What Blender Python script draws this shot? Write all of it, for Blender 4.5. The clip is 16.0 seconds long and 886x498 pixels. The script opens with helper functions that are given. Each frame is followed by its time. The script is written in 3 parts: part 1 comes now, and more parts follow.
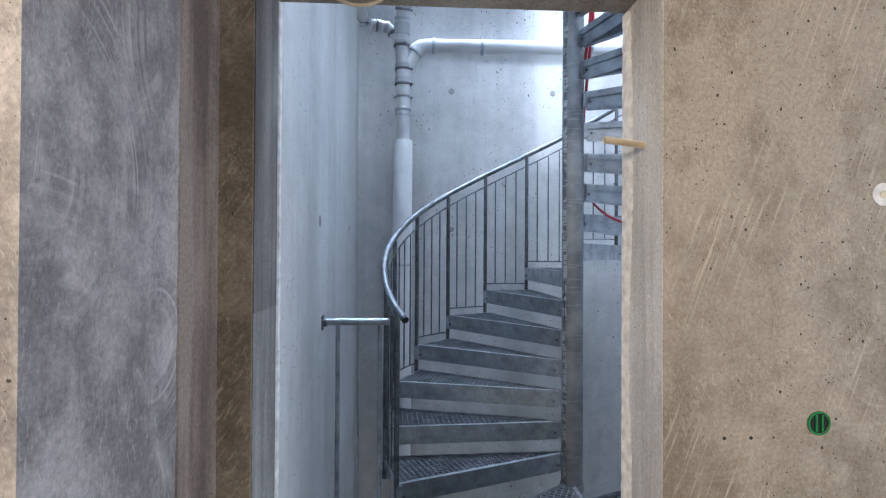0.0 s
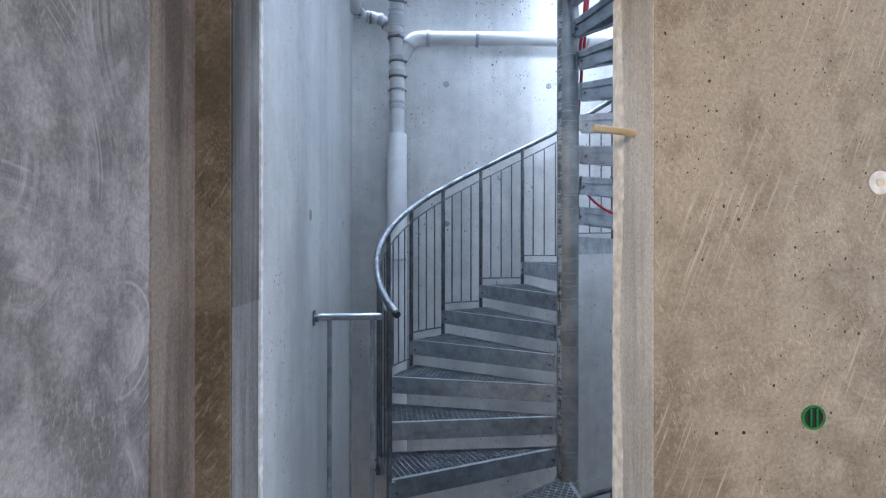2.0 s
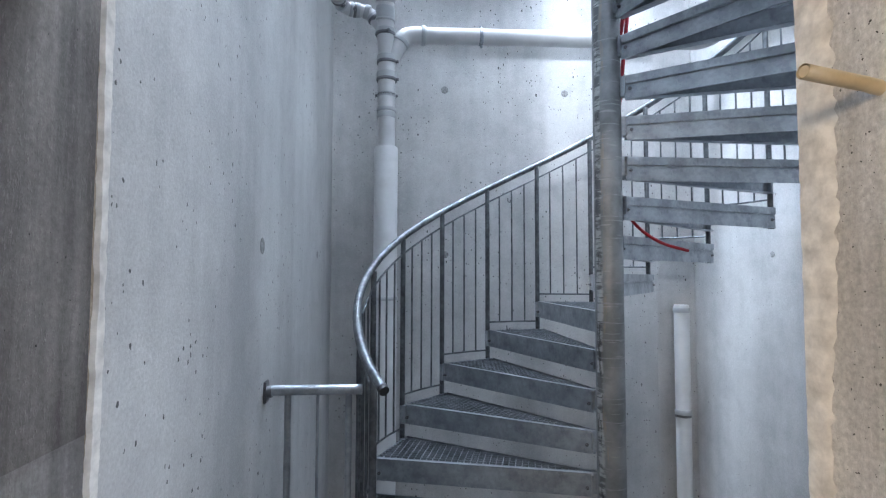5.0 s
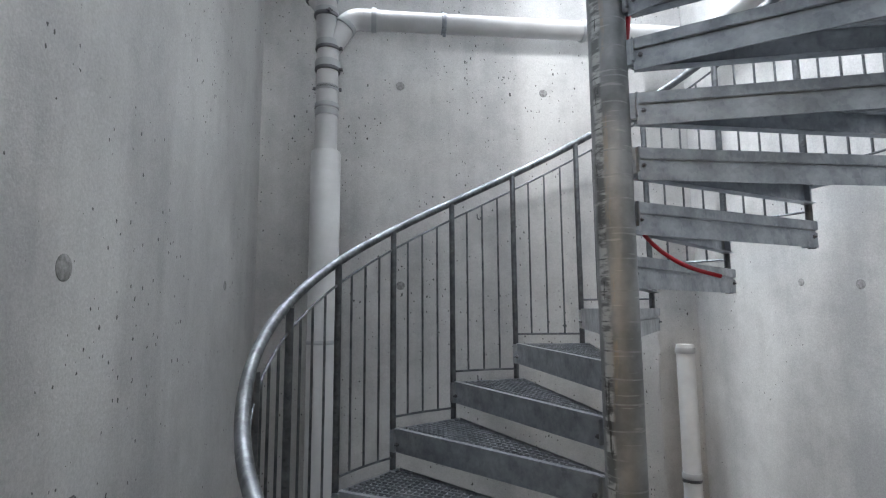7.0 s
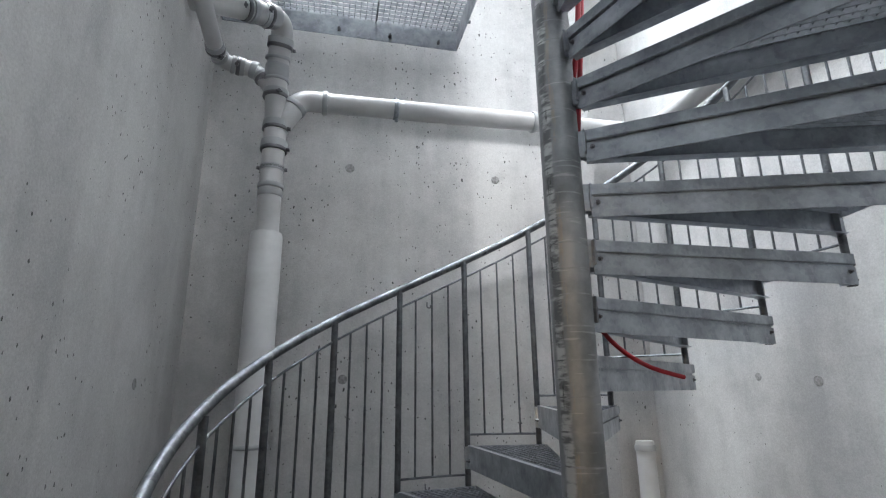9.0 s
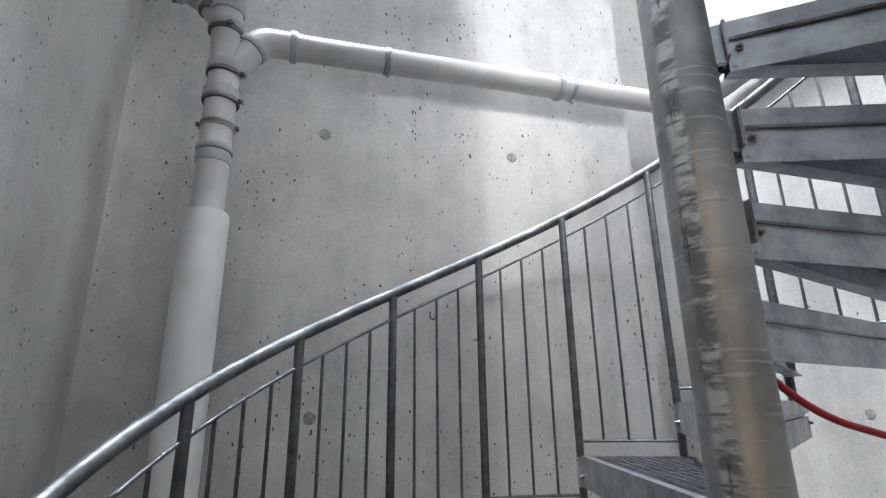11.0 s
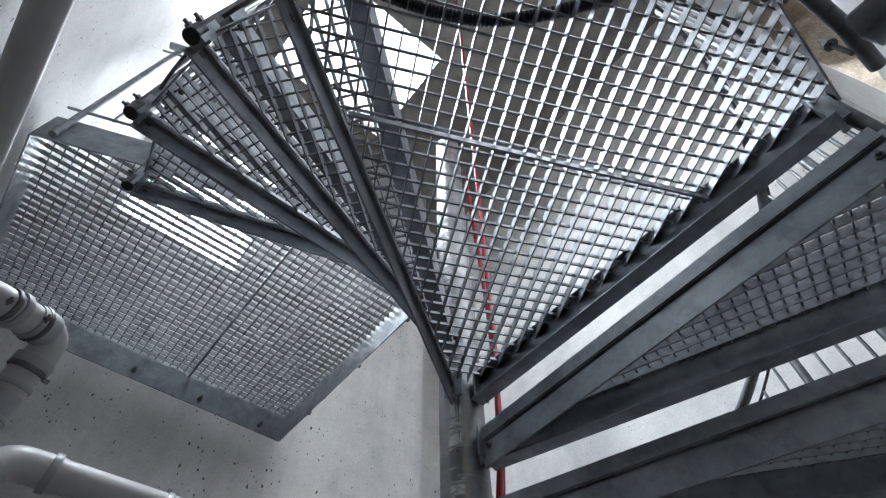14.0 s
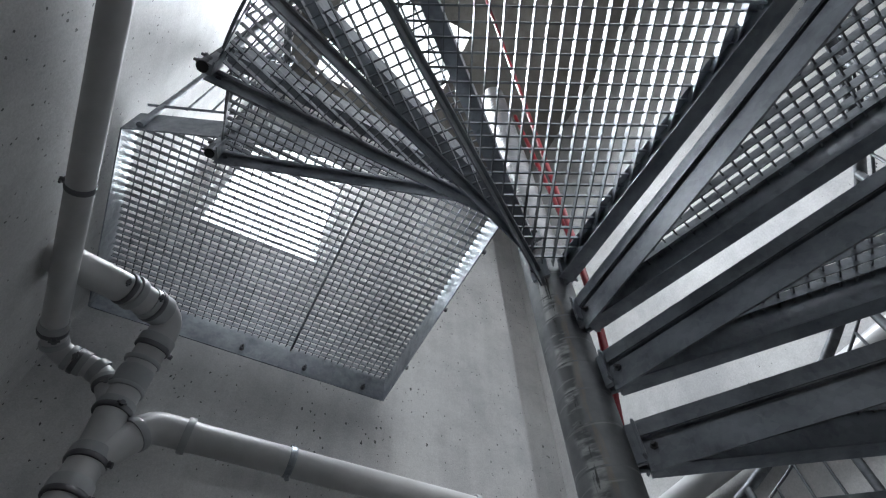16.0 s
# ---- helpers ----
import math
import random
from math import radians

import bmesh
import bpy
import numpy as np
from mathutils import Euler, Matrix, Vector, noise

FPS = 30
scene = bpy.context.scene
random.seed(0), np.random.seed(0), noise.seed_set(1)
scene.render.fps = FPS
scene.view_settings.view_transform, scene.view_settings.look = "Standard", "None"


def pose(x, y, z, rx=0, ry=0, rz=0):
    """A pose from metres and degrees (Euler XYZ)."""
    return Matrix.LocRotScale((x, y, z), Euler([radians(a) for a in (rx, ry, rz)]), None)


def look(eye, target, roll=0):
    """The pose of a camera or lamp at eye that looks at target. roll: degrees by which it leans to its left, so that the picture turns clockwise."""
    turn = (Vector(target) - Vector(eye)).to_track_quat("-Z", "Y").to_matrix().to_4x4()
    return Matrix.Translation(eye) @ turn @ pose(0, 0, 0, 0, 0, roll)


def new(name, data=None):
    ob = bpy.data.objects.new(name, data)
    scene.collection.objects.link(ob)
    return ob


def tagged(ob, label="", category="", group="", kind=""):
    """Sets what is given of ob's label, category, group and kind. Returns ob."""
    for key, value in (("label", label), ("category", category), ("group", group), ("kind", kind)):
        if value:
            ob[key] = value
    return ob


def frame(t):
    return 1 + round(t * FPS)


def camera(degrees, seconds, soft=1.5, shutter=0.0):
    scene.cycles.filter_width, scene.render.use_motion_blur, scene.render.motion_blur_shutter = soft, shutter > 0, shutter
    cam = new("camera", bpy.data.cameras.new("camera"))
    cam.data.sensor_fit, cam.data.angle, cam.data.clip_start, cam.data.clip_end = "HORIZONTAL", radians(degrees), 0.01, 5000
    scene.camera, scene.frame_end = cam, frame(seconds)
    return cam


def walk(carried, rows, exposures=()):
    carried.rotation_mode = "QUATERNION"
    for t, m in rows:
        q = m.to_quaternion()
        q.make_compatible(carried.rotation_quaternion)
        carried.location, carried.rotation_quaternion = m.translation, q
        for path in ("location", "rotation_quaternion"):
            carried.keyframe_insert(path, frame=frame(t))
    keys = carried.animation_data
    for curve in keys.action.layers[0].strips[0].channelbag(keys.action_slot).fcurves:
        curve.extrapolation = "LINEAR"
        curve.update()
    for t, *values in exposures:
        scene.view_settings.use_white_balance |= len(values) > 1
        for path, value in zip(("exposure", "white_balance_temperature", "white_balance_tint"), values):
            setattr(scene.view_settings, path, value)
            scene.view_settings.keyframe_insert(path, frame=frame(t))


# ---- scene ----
cam = camera(80.7, 16.0, 1.2)
METRES, EYE, TILT, LEAN, TURN = 4.1, 1.5, 0.0, 0.0, -3.3
ROWS = [
    (0.0, 0.0, 0.0, 0.0, -0.0, 0.45, -0.32),
    (0.5, 0.0022, 0.0034, 0.0004, 0.01, 0.45, -0.28),
    (1.0, 0.0042, 0.0031, -0.0007, 0.02, 0.35, -0.21),
    (1.5, 0.0056, 0.0003, 0.0008, 0.02, 0.23, -0.13),
    (2.0, 0.0107, 0.0097, -0.0027, 0.01, -0.02, -0.05),
    (2.5, 0.0172, 0.0193, -0.0038, 0.01, -0.05, 0.01),
    (3.0, 0.0286, 0.035, -0.0046, 0.04, -0.06, 0.09),
    (3.5, 0.027, 0.0665, -0.0049, 0.14, 0.09, 0.03),
    (4.0, -0.0033, 0.1176, 0.008, -0.03, 0.99, -0.08),
    (6.5, 0.011, 0.3676, 0.0175, -3.81, 5.58, 0.31),
    (7.0, 0.0233, 0.4106, 0.0185, -4.36, 6.63, 0.37),
    (7.5, 0.0129, 0.4113, 0.0252, -4.91, 8.09, 0.27),
    (8.0, 0.007, 0.409, 0.0446, -6.03, 10.31, 0.3),
    (8.5, 0.0146, 0.4132, 0.0492, -8.04, 13.84, 0.43),
    (9.0, 0.0352, 0.4499, 0.0389, -9.43, 15.23, 0.53),
    (11.5, 0.03, 0.666, 0.0859, -15.28, 17.39, 0.64),
    (12.0, 0.0193, 0.6649, 0.1134, -20.87, 19.35, 0.71),
    (12.5, 0.0163, 0.6454, 0.1469, -25.86, 27.72, 0.79),
    (13.0, 0.0124, 0.6274, 0.1685, -30.15, 38.96, 0.75),
    (13.5, 0.0049, 0.616, 0.1761, -33.93, 48.31, 0.83),
    (14.0, 0.0018, 0.6062, 0.1824, -36.38, 55.23, 0.91),
    (14.5, -0.0069, 0.6138, 0.1879, -35.79, 59.42, 0.8),
    (15.0, -0.0176, 0.6202, 0.18, -27.28, 60.54, 0.79),
    (15.5, 0.0057, 0.6419, 0.163, -23.81, 60.38, 0.82),
    (16.0, 0.028, 0.6659, 0.1251, -23.93, 56.35, 0.85),
]

EXPOSURES = [(0.0, 0.75, 5080, 9), (4.2, 0.72, 5080, 9), (6.3, 0.4, 6150, 10), (8.0, 0.25, 6200, 10), (9.2, 0.08, 6250, 10), (11.3, 0.3, 6350, 10), (12.2, 0.05, 6350, 10), (13.2, -0.8, 6250, 10), (14.5, -1.15, 6150, 10), (15.3, -1.3, 6150, 10), (16.0, -1.4, 6200, 10)]
walk(cam, [(t, pose(0, 0, EYE, TILT, LEAN, TURN) @ pose(METRES * x, METRES * y, METRES * z, 90 + pitch, roll, yaw)) for t, x, y, z, yaw, pitch, roll in ROWS], EXPOSURES)

# ---- plan, metres ----
FLOOR = -0.04                       # walking level at the foot of the stair
CX, CY = 1.083, 3.486               # axis of the spiral stair
POLE_R, R = 0.0715, 1.245           # centre pole, outer radius of the treads
RISE, STEP, START = 0.2019, 18.2445, 219.61
LEFT, BACK, RIGHT = -0.53, 5.04, 2.65   # inner faces of the shaft
WALL_A, WALL_B = 1.46, 1.73         # front wall of the shaft: room side, shaft side
DOOR_L, DOOR_R, LINTEL = -0.44, 0.72, 2.32
TOP, PIT = 8.0, -3.5                # shaft ceiling and shaft bottom

# ---- light ----
world = bpy.data.worlds.new("sky")
scene.world = world
world.use_nodes = True
wn = world.node_tree
sky = wn.nodes.new("ShaderNodeTexSky")
sky.sky_type, sky.sun_disc, sky.sun_elevation, sky.sun_rotation = "NISHITA", False, radians(33), radians(175)
wn.links.new(sky.outputs[0], wn.nodes["Background"].inputs[0])
wn.nodes["Background"].inputs[1].default_value = 0.12

sun = new("sun", bpy.data.lights.new("sun", "SUN"))
sun.data.energy, sun.data.angle, sun.data.color = 2.6, radians(18), (1, 0.97, 0.93)
sun.matrix_world = look((0, 0, 0), (-0.07, 0.836, -0.545))


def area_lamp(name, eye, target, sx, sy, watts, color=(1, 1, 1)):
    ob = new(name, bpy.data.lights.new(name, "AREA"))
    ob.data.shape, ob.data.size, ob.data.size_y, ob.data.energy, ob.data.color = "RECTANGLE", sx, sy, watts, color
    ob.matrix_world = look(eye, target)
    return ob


area_lamp("skylight_daylight", (-0.2, 4.7, TOP + 3.0), (0.5, 4.149, TOP), 2.8, 2.4, 4700, (0.94, 0.97, 1))
area_lamp("window_daylight", (0.06, BACK + 0.2, 6.1), (0.5, 3.4, 4.4), 0.9, 1.8, 65, (0.95, 0.98, 1))
area_lamp("front_window_daylight", (1.15, 1.60, 5.12), (0.8, 4.6, 2.6), 2.2, 1.0, 75, (0.97, 0.98, 1))
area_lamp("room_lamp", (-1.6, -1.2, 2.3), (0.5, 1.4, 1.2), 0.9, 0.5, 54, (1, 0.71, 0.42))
# Added light from an assumed, unseen window; it brightens the left recess.
area_lamp("assumed_room_window_light", (3.1, -0.6, 1.6), (0, 0.6, 1.4), 1.3, 1.3, 27, (1.0, 0.87, 0.76))


# ---- materials ----
def material(name):
    m = bpy.data.materials.new(name)
    m.use_nodes = True
    return m, m.node_tree, m.node_tree.nodes["Principled BSDF"]


def node(nt, kind, **kw):
    n = nt.nodes.new(kind)
    for k, v in kw.items():
        n.inputs[k].default_value = v
    return n


def ramp(nt, src, stops):
    n = nt.nodes.new("ShaderNodeValToRGB")
    e = n.color_ramp.elements
    while len(e) < len(stops):
        e.new(0.5)
    for el, (p, c) in zip(e, stops):
        el.position, el.color = p, (c, c, c, 1) if isinstance(c, (int, float)) else (*c, 1)
    nt.links.new(src, n.inputs[0])
    return n.outputs[0]


def mix(nt, a, b, f, mode="MIX"):
    n = nt.nodes.new("ShaderNodeMix")
    n.data_type, n.blend_type = "RGBA", mode
    for key, v in ((0, f), (6, a), (7, b)):
        if isinstance(v, (int, float)):
            n.inputs[key].default_value = v
        elif isinstance(v, tuple):
            n.inputs[key].default_value = (*v, 1)
        else:
            nt.links.new(v, n.inputs[key])
    return n.outputs[2]


def maths(nt, op, a, b=0.0):
    n = nt.nodes.new("ShaderNodeMath")
    n.operation = op
    for i, v in enumerate((a, b)):
        if isinstance(v, (int, float)):
            n.inputs[i].default_value = v
        else:
            nt.links.new(v, n.inputs[i])
    return n.outputs[0]


def coords(nt, scale=(1, 1, 1), turn=(0, 0, 0)):
    c = nt.nodes.new("ShaderNodeTexCoord")
    mp = nt.nodes.new("ShaderNodeMapping")
    if any(turn):
        mp.vector_type, scale = "TEXTURE", tuple(1 / v for v in scale)
    mp.inputs["Scale"].default_value = scale
    mp.inputs["Rotation"].default_value = turn
    nt.links.new(c.outputs["Object"], mp.inputs[0])
    return mp.outputs[0]


def noise_tex(nt, vec, scale, detail=4, rough=0.55):
    n = node(nt, "ShaderNodeTexNoise", Scale=scale, Detail=detail, Roughness=rough)
    nt.links.new(vec, n.inputs["Vector"])
    return n.outputs["Fac"]


def bump(nt, bsdf, height, strength, distance=0.004):
    b = node(nt, "ShaderNodeBump", Strength=strength, Distance=distance)
    nt.links.new(height, b.inputs["Height"])
    nt.links.new(b.outputs[0], bsdf.inputs["Normal"])


def concrete(name, light, dark, pits=1.0, scratch=0.0, rough=0.62, streak=0.5, bandy=0.0, holes=((26, 0.34, 0.5), (50, 0.52, 0.65)), arcs=0.0, lean=0.35, spread=0.12, fine=0.25):
    """Cast concrete: cloudy tone, vertical run marks, air holes, stains, optional scraper scratches and trowel arcs."""
    m, nt, bsdf = material(name)
    p = coords(nt)
    cloud = noise_tex(nt, p, 1.7, 8, 0.62)
    runs = noise_tex(nt, coords(nt, (7, 7, 0.45)), 1.3, 6, 0.62)
    bands = noise_tex(nt, coords(nt, (2.6, 2.6, 0.02)), 1.0, 2, 0.4)
    grain = noise_tex(nt, p, 150, 4, 0.7)
    speck = noise_tex(nt, p, 85, 4, 0.7)
    patch = noise_tex(nt, p, 7.5, 6, 0.65)
    tone = maths(nt, "ADD", maths(nt, "MULTIPLY", cloud, 0.5), maths(nt, "MULTIPLY", runs, 0.5 * streak))
    tone = maths(nt, "ADD", tone, maths(nt, "MULTIPLY", patch, 0.5 - 0.4 * streak))
    tone = maths(nt, "ADD", tone, maths(nt, "MULTIPLY", maths(nt, "SUBTRACT", bands, 0.5), bandy))
    col = mix(nt, dark, light, ramp(nt, tone, [(0.5 + 0.05 * streak - spread, 0.0), (0.5 + 0.05 * streak + spread, 1.0)]))
    col = mix(nt, col, ramp(nt, grain, [(0.3, 0.55), (0.7, 1.0)]), 0.5, "MULTIPLY")
    col = mix(nt, col, ramp(nt, speck, [(0.30, 0.4), (0.66, 1.0)]), fine, "MULTIPLY")
    blot = ramp(nt, noise_tex(nt, p, 4.3, 5, 0.6), [(0.60, 0.0), (0.72, 1.0)])
    col = mix(nt, col, tuple(0.68 * c for c in dark), maths(nt, "MULTIPLY", blot, 0.3))
    wob = node(nt, "ShaderNodeTexNoise", Scale=60.0, Detail=2.0)
    nt.links.new(p, wob.inputs["Vector"])
    wp = mix(nt, p, wob.outputs["Color"], 0.012)
    hole = None
    cluster = ramp(nt, noise_tex(nt, p, 1.6, 3), [(0.40, 0.5), (0.58, 1.0)])
    for scale, size, stretch in holes:
        v = node(nt, "ShaderNodeTexVoronoi", Scale=scale)
        mp = nt.nodes.new("ShaderNodeMapping")
        mp.inputs["Scale"].default_value = (1, 1, stretch)
        nt.links.new(wp, mp.inputs[0])
        nt.links.new(mp.outputs[0], v.inputs["Vector"])
        sep = nt.nodes.new("ShaderNodeSeparateColor")
        nt.links.new(v.outputs["Color"], sep.inputs[0])
        width = maths(nt, "MULTIPLY", maths(nt, "MAXIMUM", maths(nt, "SUBTRACT", sep.outputs[0], 1 - 0.45 * pits), 0.0), size)
        d = maths(nt, "LESS_THAN", v.outputs["Distance"], maths(nt, "MULTIPLY", width, cluster))
        hole = d if hole is None else maths(nt, "MAXIMUM", hole, d)
    height = maths(nt, "ADD", maths(nt, "MULTIPLY", grain, 0.15), maths(nt, "MULTIPLY", patch, 0.6))
    height = maths(nt, "ADD", height, maths(nt, "MULTIPLY", speck, 0.25))
    if scratch:
        for turn, off in (((lean, lean + 0.25, 0.3), 1.0), ((-lean - 0.1, -lean - 0.2, 0.1), 2.3)):
            lines = noise_tex(nt, coords(nt, (95, 95, 3), turn), off, 3, 0.75)
            where = ramp(nt, noise_tex(nt, p, 2.2 * off, 3), [(0.42, 0.0), (0.58, 1.0)])
            line = maths(nt, "MULTIPLY", ramp(nt, lines, [(0.56, 0.0), (0.66, 1.0)]), where)
            col = mix(nt, col, tuple(min(1, 1.4 * c) for c in light), maths(nt, "MULTIPLY", line, scratch))
            height = maths(nt, "ADD", height, maths(nt, "MULTIPLY", line, 0.25))
    if arcs:
        for scale, seed in ((1.3, 0.0), (1.9, 4.7)):
            v = node(nt, "ShaderNodeTexVoronoi", Scale=scale, Randomness=1.0)
            mp = nt.nodes.new("ShaderNodeMapping")
            mp.inputs["Location"].default_value = (seed, seed, seed)
            nt.links.new(p, mp.inputs[0])
            nt.links.new(mp.outputs[0], v.inputs["Vector"])
            sep = nt.nodes.new("ShaderNodeSeparateColor")
            nt.links.new(v.outputs["Color"], sep.inputs[0])
            comb = nt.nodes.new("ShaderNodeCombineXYZ")
            nt.links.new(maths(nt, "MULTIPLY", v.outputs["Distance"], 22.0), comb.inputs[0])
            nt.links.new(maths(nt, "MULTIPLY", sep.outputs[0], 40.0), comb.inputs[1])
            sweep = noise_tex(nt, comb.outputs[0], 1.5, 5, 0.75)
            where = ramp(nt, noise_tex(nt, mp.outputs[0], 3.6, 4, 0.6), [(0.50, 0.0), (0.66, 1.0)])
            arc = maths(nt, "MULTIPLY", ramp(nt, sweep, [(0.48, 0.0), (0.64, 1.0)]), where)
            col = mix(nt, col, tuple(min(1, 1.35 * c) for c in light), maths(nt, "MULTIPLY", arc, arcs))
            height = maths(nt, "ADD", height, maths(nt, "MULTIPLY", arc, 0.2))
    col = mix(nt, col, tuple(0.11 * c for c in dark), maths(nt, "MULTIPLY", hole, 0.95))
    height = maths(nt, "SUBTRACT", height, hole)
    nt.links.new(col, bsdf.inputs["Base Color"])
    nt.links.new(ramp(nt, cloud, [(0.3, rough - 0.12), (0.7, rough + 0.12)]), bsdf.inputs["Roughness"])
    bump(nt, bsdf, height, 0.6, 0.005)
    return m


def galvanised(name, light, dark, rough=0.36, metallic=0.9, stain=0.25, spangle=0.14):
    """Hot-dip zinc: soft spangle, dull runs, a little dirt."""
    m, nt, bsdf = material(name)
    p = coords(nt)
    cells = node(nt, "ShaderNodeTexVoronoi", Scale=55)
    nt.links.new(p, cells.inputs["Vector"])
    sep = nt.nodes.new("ShaderNodeSeparateColor")
    nt.links.new(cells.outputs["Color"], sep.inputs[0])
    cloud = noise_tex(nt, p, 9, 5, 0.6)
    fac = maths(nt, "ADD", maths(nt, "MULTIPLY", cloud, 1.0 - spangle), maths(nt, "MULTIPLY", sep.outputs[0], spangle))
    col = mix(nt, dark, light, ramp(nt, fac, [(0.35, 0.0), (0.68, 1.0)]))
    dirt = ramp(nt, noise_tex(nt, coords(nt, (1, 1, 0.5)), 22, 4, 0.6), [(0.6, 0.0), (0.72, 1.0)])
    col = mix(nt, col, tuple(0.4 * c for c in dark), maths(nt, "MULTIPLY", dirt, stain))
    nt.links.new(col, bsdf.inputs["Base Color"])
    bsdf.inputs["Metallic"].default_value = metallic
    nt.links.new(ramp(nt, fac, [(0.3, rough + 0.12), (0.7, rough - 0.04)]), bsdf.inputs["Roughness"])
    bump(nt, bsdf, noise_tex(nt, p, 60, 3), 0.08, 0.002)
    return m


def weathered_pole(name):
    """Old zinc on the centre pole: dull grey, pale level smears and dark scrapes down one side, a broken ochre stripe
    beside them.
    """
    m, nt, bsdf = material(name)
    p = coords(nt)
    sep = nt.nodes.new("ShaderNodeSeparateXYZ")
    nt.links.new(p, sep.inputs[0])
    side = maths(nt, "MULTIPLY", maths(nt, "SUBTRACT", sep.outputs[0], sep.outputs[1]), 0.7071)
    wander = maths(nt, "MULTIPLY", maths(nt, "SUBTRACT", noise_tex(nt, coords(nt, (1, 1, 1)), 5, 4), 0.5), 0.05)
    side = maths(nt, "ADD", side, wander)

    def stripe(mid, half):
        return ramp(nt, maths(nt, "ABSOLUTE", maths(nt, "SUBTRACT", side, mid)), [(half * 0.6, 1.0), (half, 0.0)])

    cloud = noise_tex(nt, p, 7, 5, 0.6)
    col = mix(nt, (0.19, 0.20, 0.21), (0.31, 0.32, 0.33), ramp(nt, cloud, [(0.35, 0.0), (0.65, 1.0)]))
    smear = ramp(nt, noise_tex(nt, coords(nt, (9, 9, 30)), 1.0, 4, 0.6), [(0.44, 0.0), (0.56, 1.0)])
    zone = stripe(-0.024, 0.022)
    col = mix(nt, col, mix(nt, (0.15, 0.155, 0.16), (0.55, 0.56, 0.56), smear), maths(nt, "MULTIPLY", zone, 0.85))
    scrape = ramp(nt, noise_tex(nt, coords(nt, (40, 40, 5)), 1.0, 5, 0.7), [(0.56, 0.0), (0.61, 1.0)])
    col = mix(nt, col, (0.05, 0.05, 0.05), maths(nt, "MULTIPLY", scrape, maths(nt, "MULTIPLY", zone, 0.8)))
    ochre = maths(nt, "MULTIPLY", stripe(0.002, 0.011), ramp(nt, noise_tex(nt, coords(nt, (24, 24, 4.5)), 1.0, 5, 0.7), [(0.5, 0.0), (0.62, 1.0)]))
    col = mix(nt, col, (0.52, 0.38, 0.22), maths(nt, "MULTIPLY", ochre, 0.25))
    tick = ramp(nt, noise_tex(nt, coords(nt, (6, 6, 75)), 1.0, 2, 0.5), [(0.66, 0.0), (0.70, 1.0)])
    col = mix(nt, col, (0.66, 0.66, 0.65), maths(nt, "MULTIPLY", tick, 0.25))
    nt.links.new(col, bsdf.inputs["Base Color"])
    bsdf.inputs["Metallic"].default_value = 0.75
    nt.links.new(ramp(nt, cloud, [(0.3, 0.62), (0.7, 0.5)]), bsdf.inputs["Roughness"])
    bump(nt, bsdf, maths(nt, "ADD", noise_tex(nt, p, 60, 3), smear), 0.12, 0.002)
    return m


def plain(name, color, rough=0.5, metallic=0.0, var=0.12, scale=14):
    m, nt, bsdf = material(name)
    n = noise_tex(nt, coords(nt), scale, 5, 0.6)
    col = mix(nt, tuple(c * (1 - 2 * var) for c in color), tuple(min(1, c * (1 + var)) for c in color), ramp(nt, n, [(0.3, 0.0), (0.7, 1.0)]))
    nt.links.new(col, bsdf.inputs["Base Color"])
    nt.links.new(ramp(nt, n, [(0.3, rough + 0.08), (0.7, rough - 0.08)]), bsdf.inputs["Roughness"])
    bsdf.inputs["Metallic"].default_value = metallic
    bump(nt, bsdf, n, 0.05, 0.002)
    return m


FINE = ((48, 0.5, 0.8), (95, 0.6, 1))
ZINC_POLE = weathered_pole("galvanised_pole")
CONCRETE = concrete("cast_concrete", (0.64, 0.64, 0.63), (0.44, 0.44, 0.44), 1.1, 0.0, 0.55, 0.5, 0.45)
CONCRETE_ROOM = concrete("scraped_concrete", (0.50, 0.43, 0.335), (0.29, 0.24, 0.175), 0.85, 0.55, 0.72, 0.3, 0.0, FINE, 0.22, 0.1, 0.065, 0.6)
# Darker and browner than scraped_concrete, for the strip left of the doorway.
CONCRETE_STRIP = concrete("brown_strip_concrete", (0.46, 0.365, 0.24), (0.25, 0.19, 0.115), 0.7, 0.6, 0.7, 0.3, 0.0, FINE, 0.0, 0.3, 0.055, 0.6)
CONCRETE_REVEAL = concrete("recess_concrete", (0.62, 0.59, 0.585), (0.30, 0.285, 0.285), 1.0, 0.3, 0.7, 0.35, 0.0, FINE, 0.6, 0.1, 0.055, 0.6)
CORNER_RENDER = concrete("corner_render", (0.46, 0.385, 0.325), (0.19, 0.15, 0.125), 0.6, 0.15, 0.75, 1.3, 0.3, FINE, 0.0, 0.1, 0.07, 0.6)
# Right face: light from the left is put into its paleness, besides the smears.
REVEAL_PALE_LIT = concrete("pale_lit_reveal_concrete", (0.80, 0.77, 0.72), (0.42, 0.39, 0.35), 0.8, 0.2, 0.75, 1.2, 0.3, FINE, 0.0, 0.1, 0.10, 0.5)
# Left face, above and below: shade is put into the colours, besides the stain.
REVEAL_DARK_SHADED = concrete("dark_shaded_reveal_concrete", (0.33, 0.31, 0.29), (0.11, 0.10, 0.095), 0.8, 0.2, 0.7, 1.3, 0.3, FINE, 0.0, 0.1, 0.09, 0.5)
REVEAL_GREY_SHADED = concrete("grey_shaded_reveal_concrete", (0.44, 0.425, 0.41), (0.20, 0.19, 0.185), 0.8, 0.2, 0.7, 1.3, 0.3, FINE, 0.0, 0.1, 0.09, 0.5)
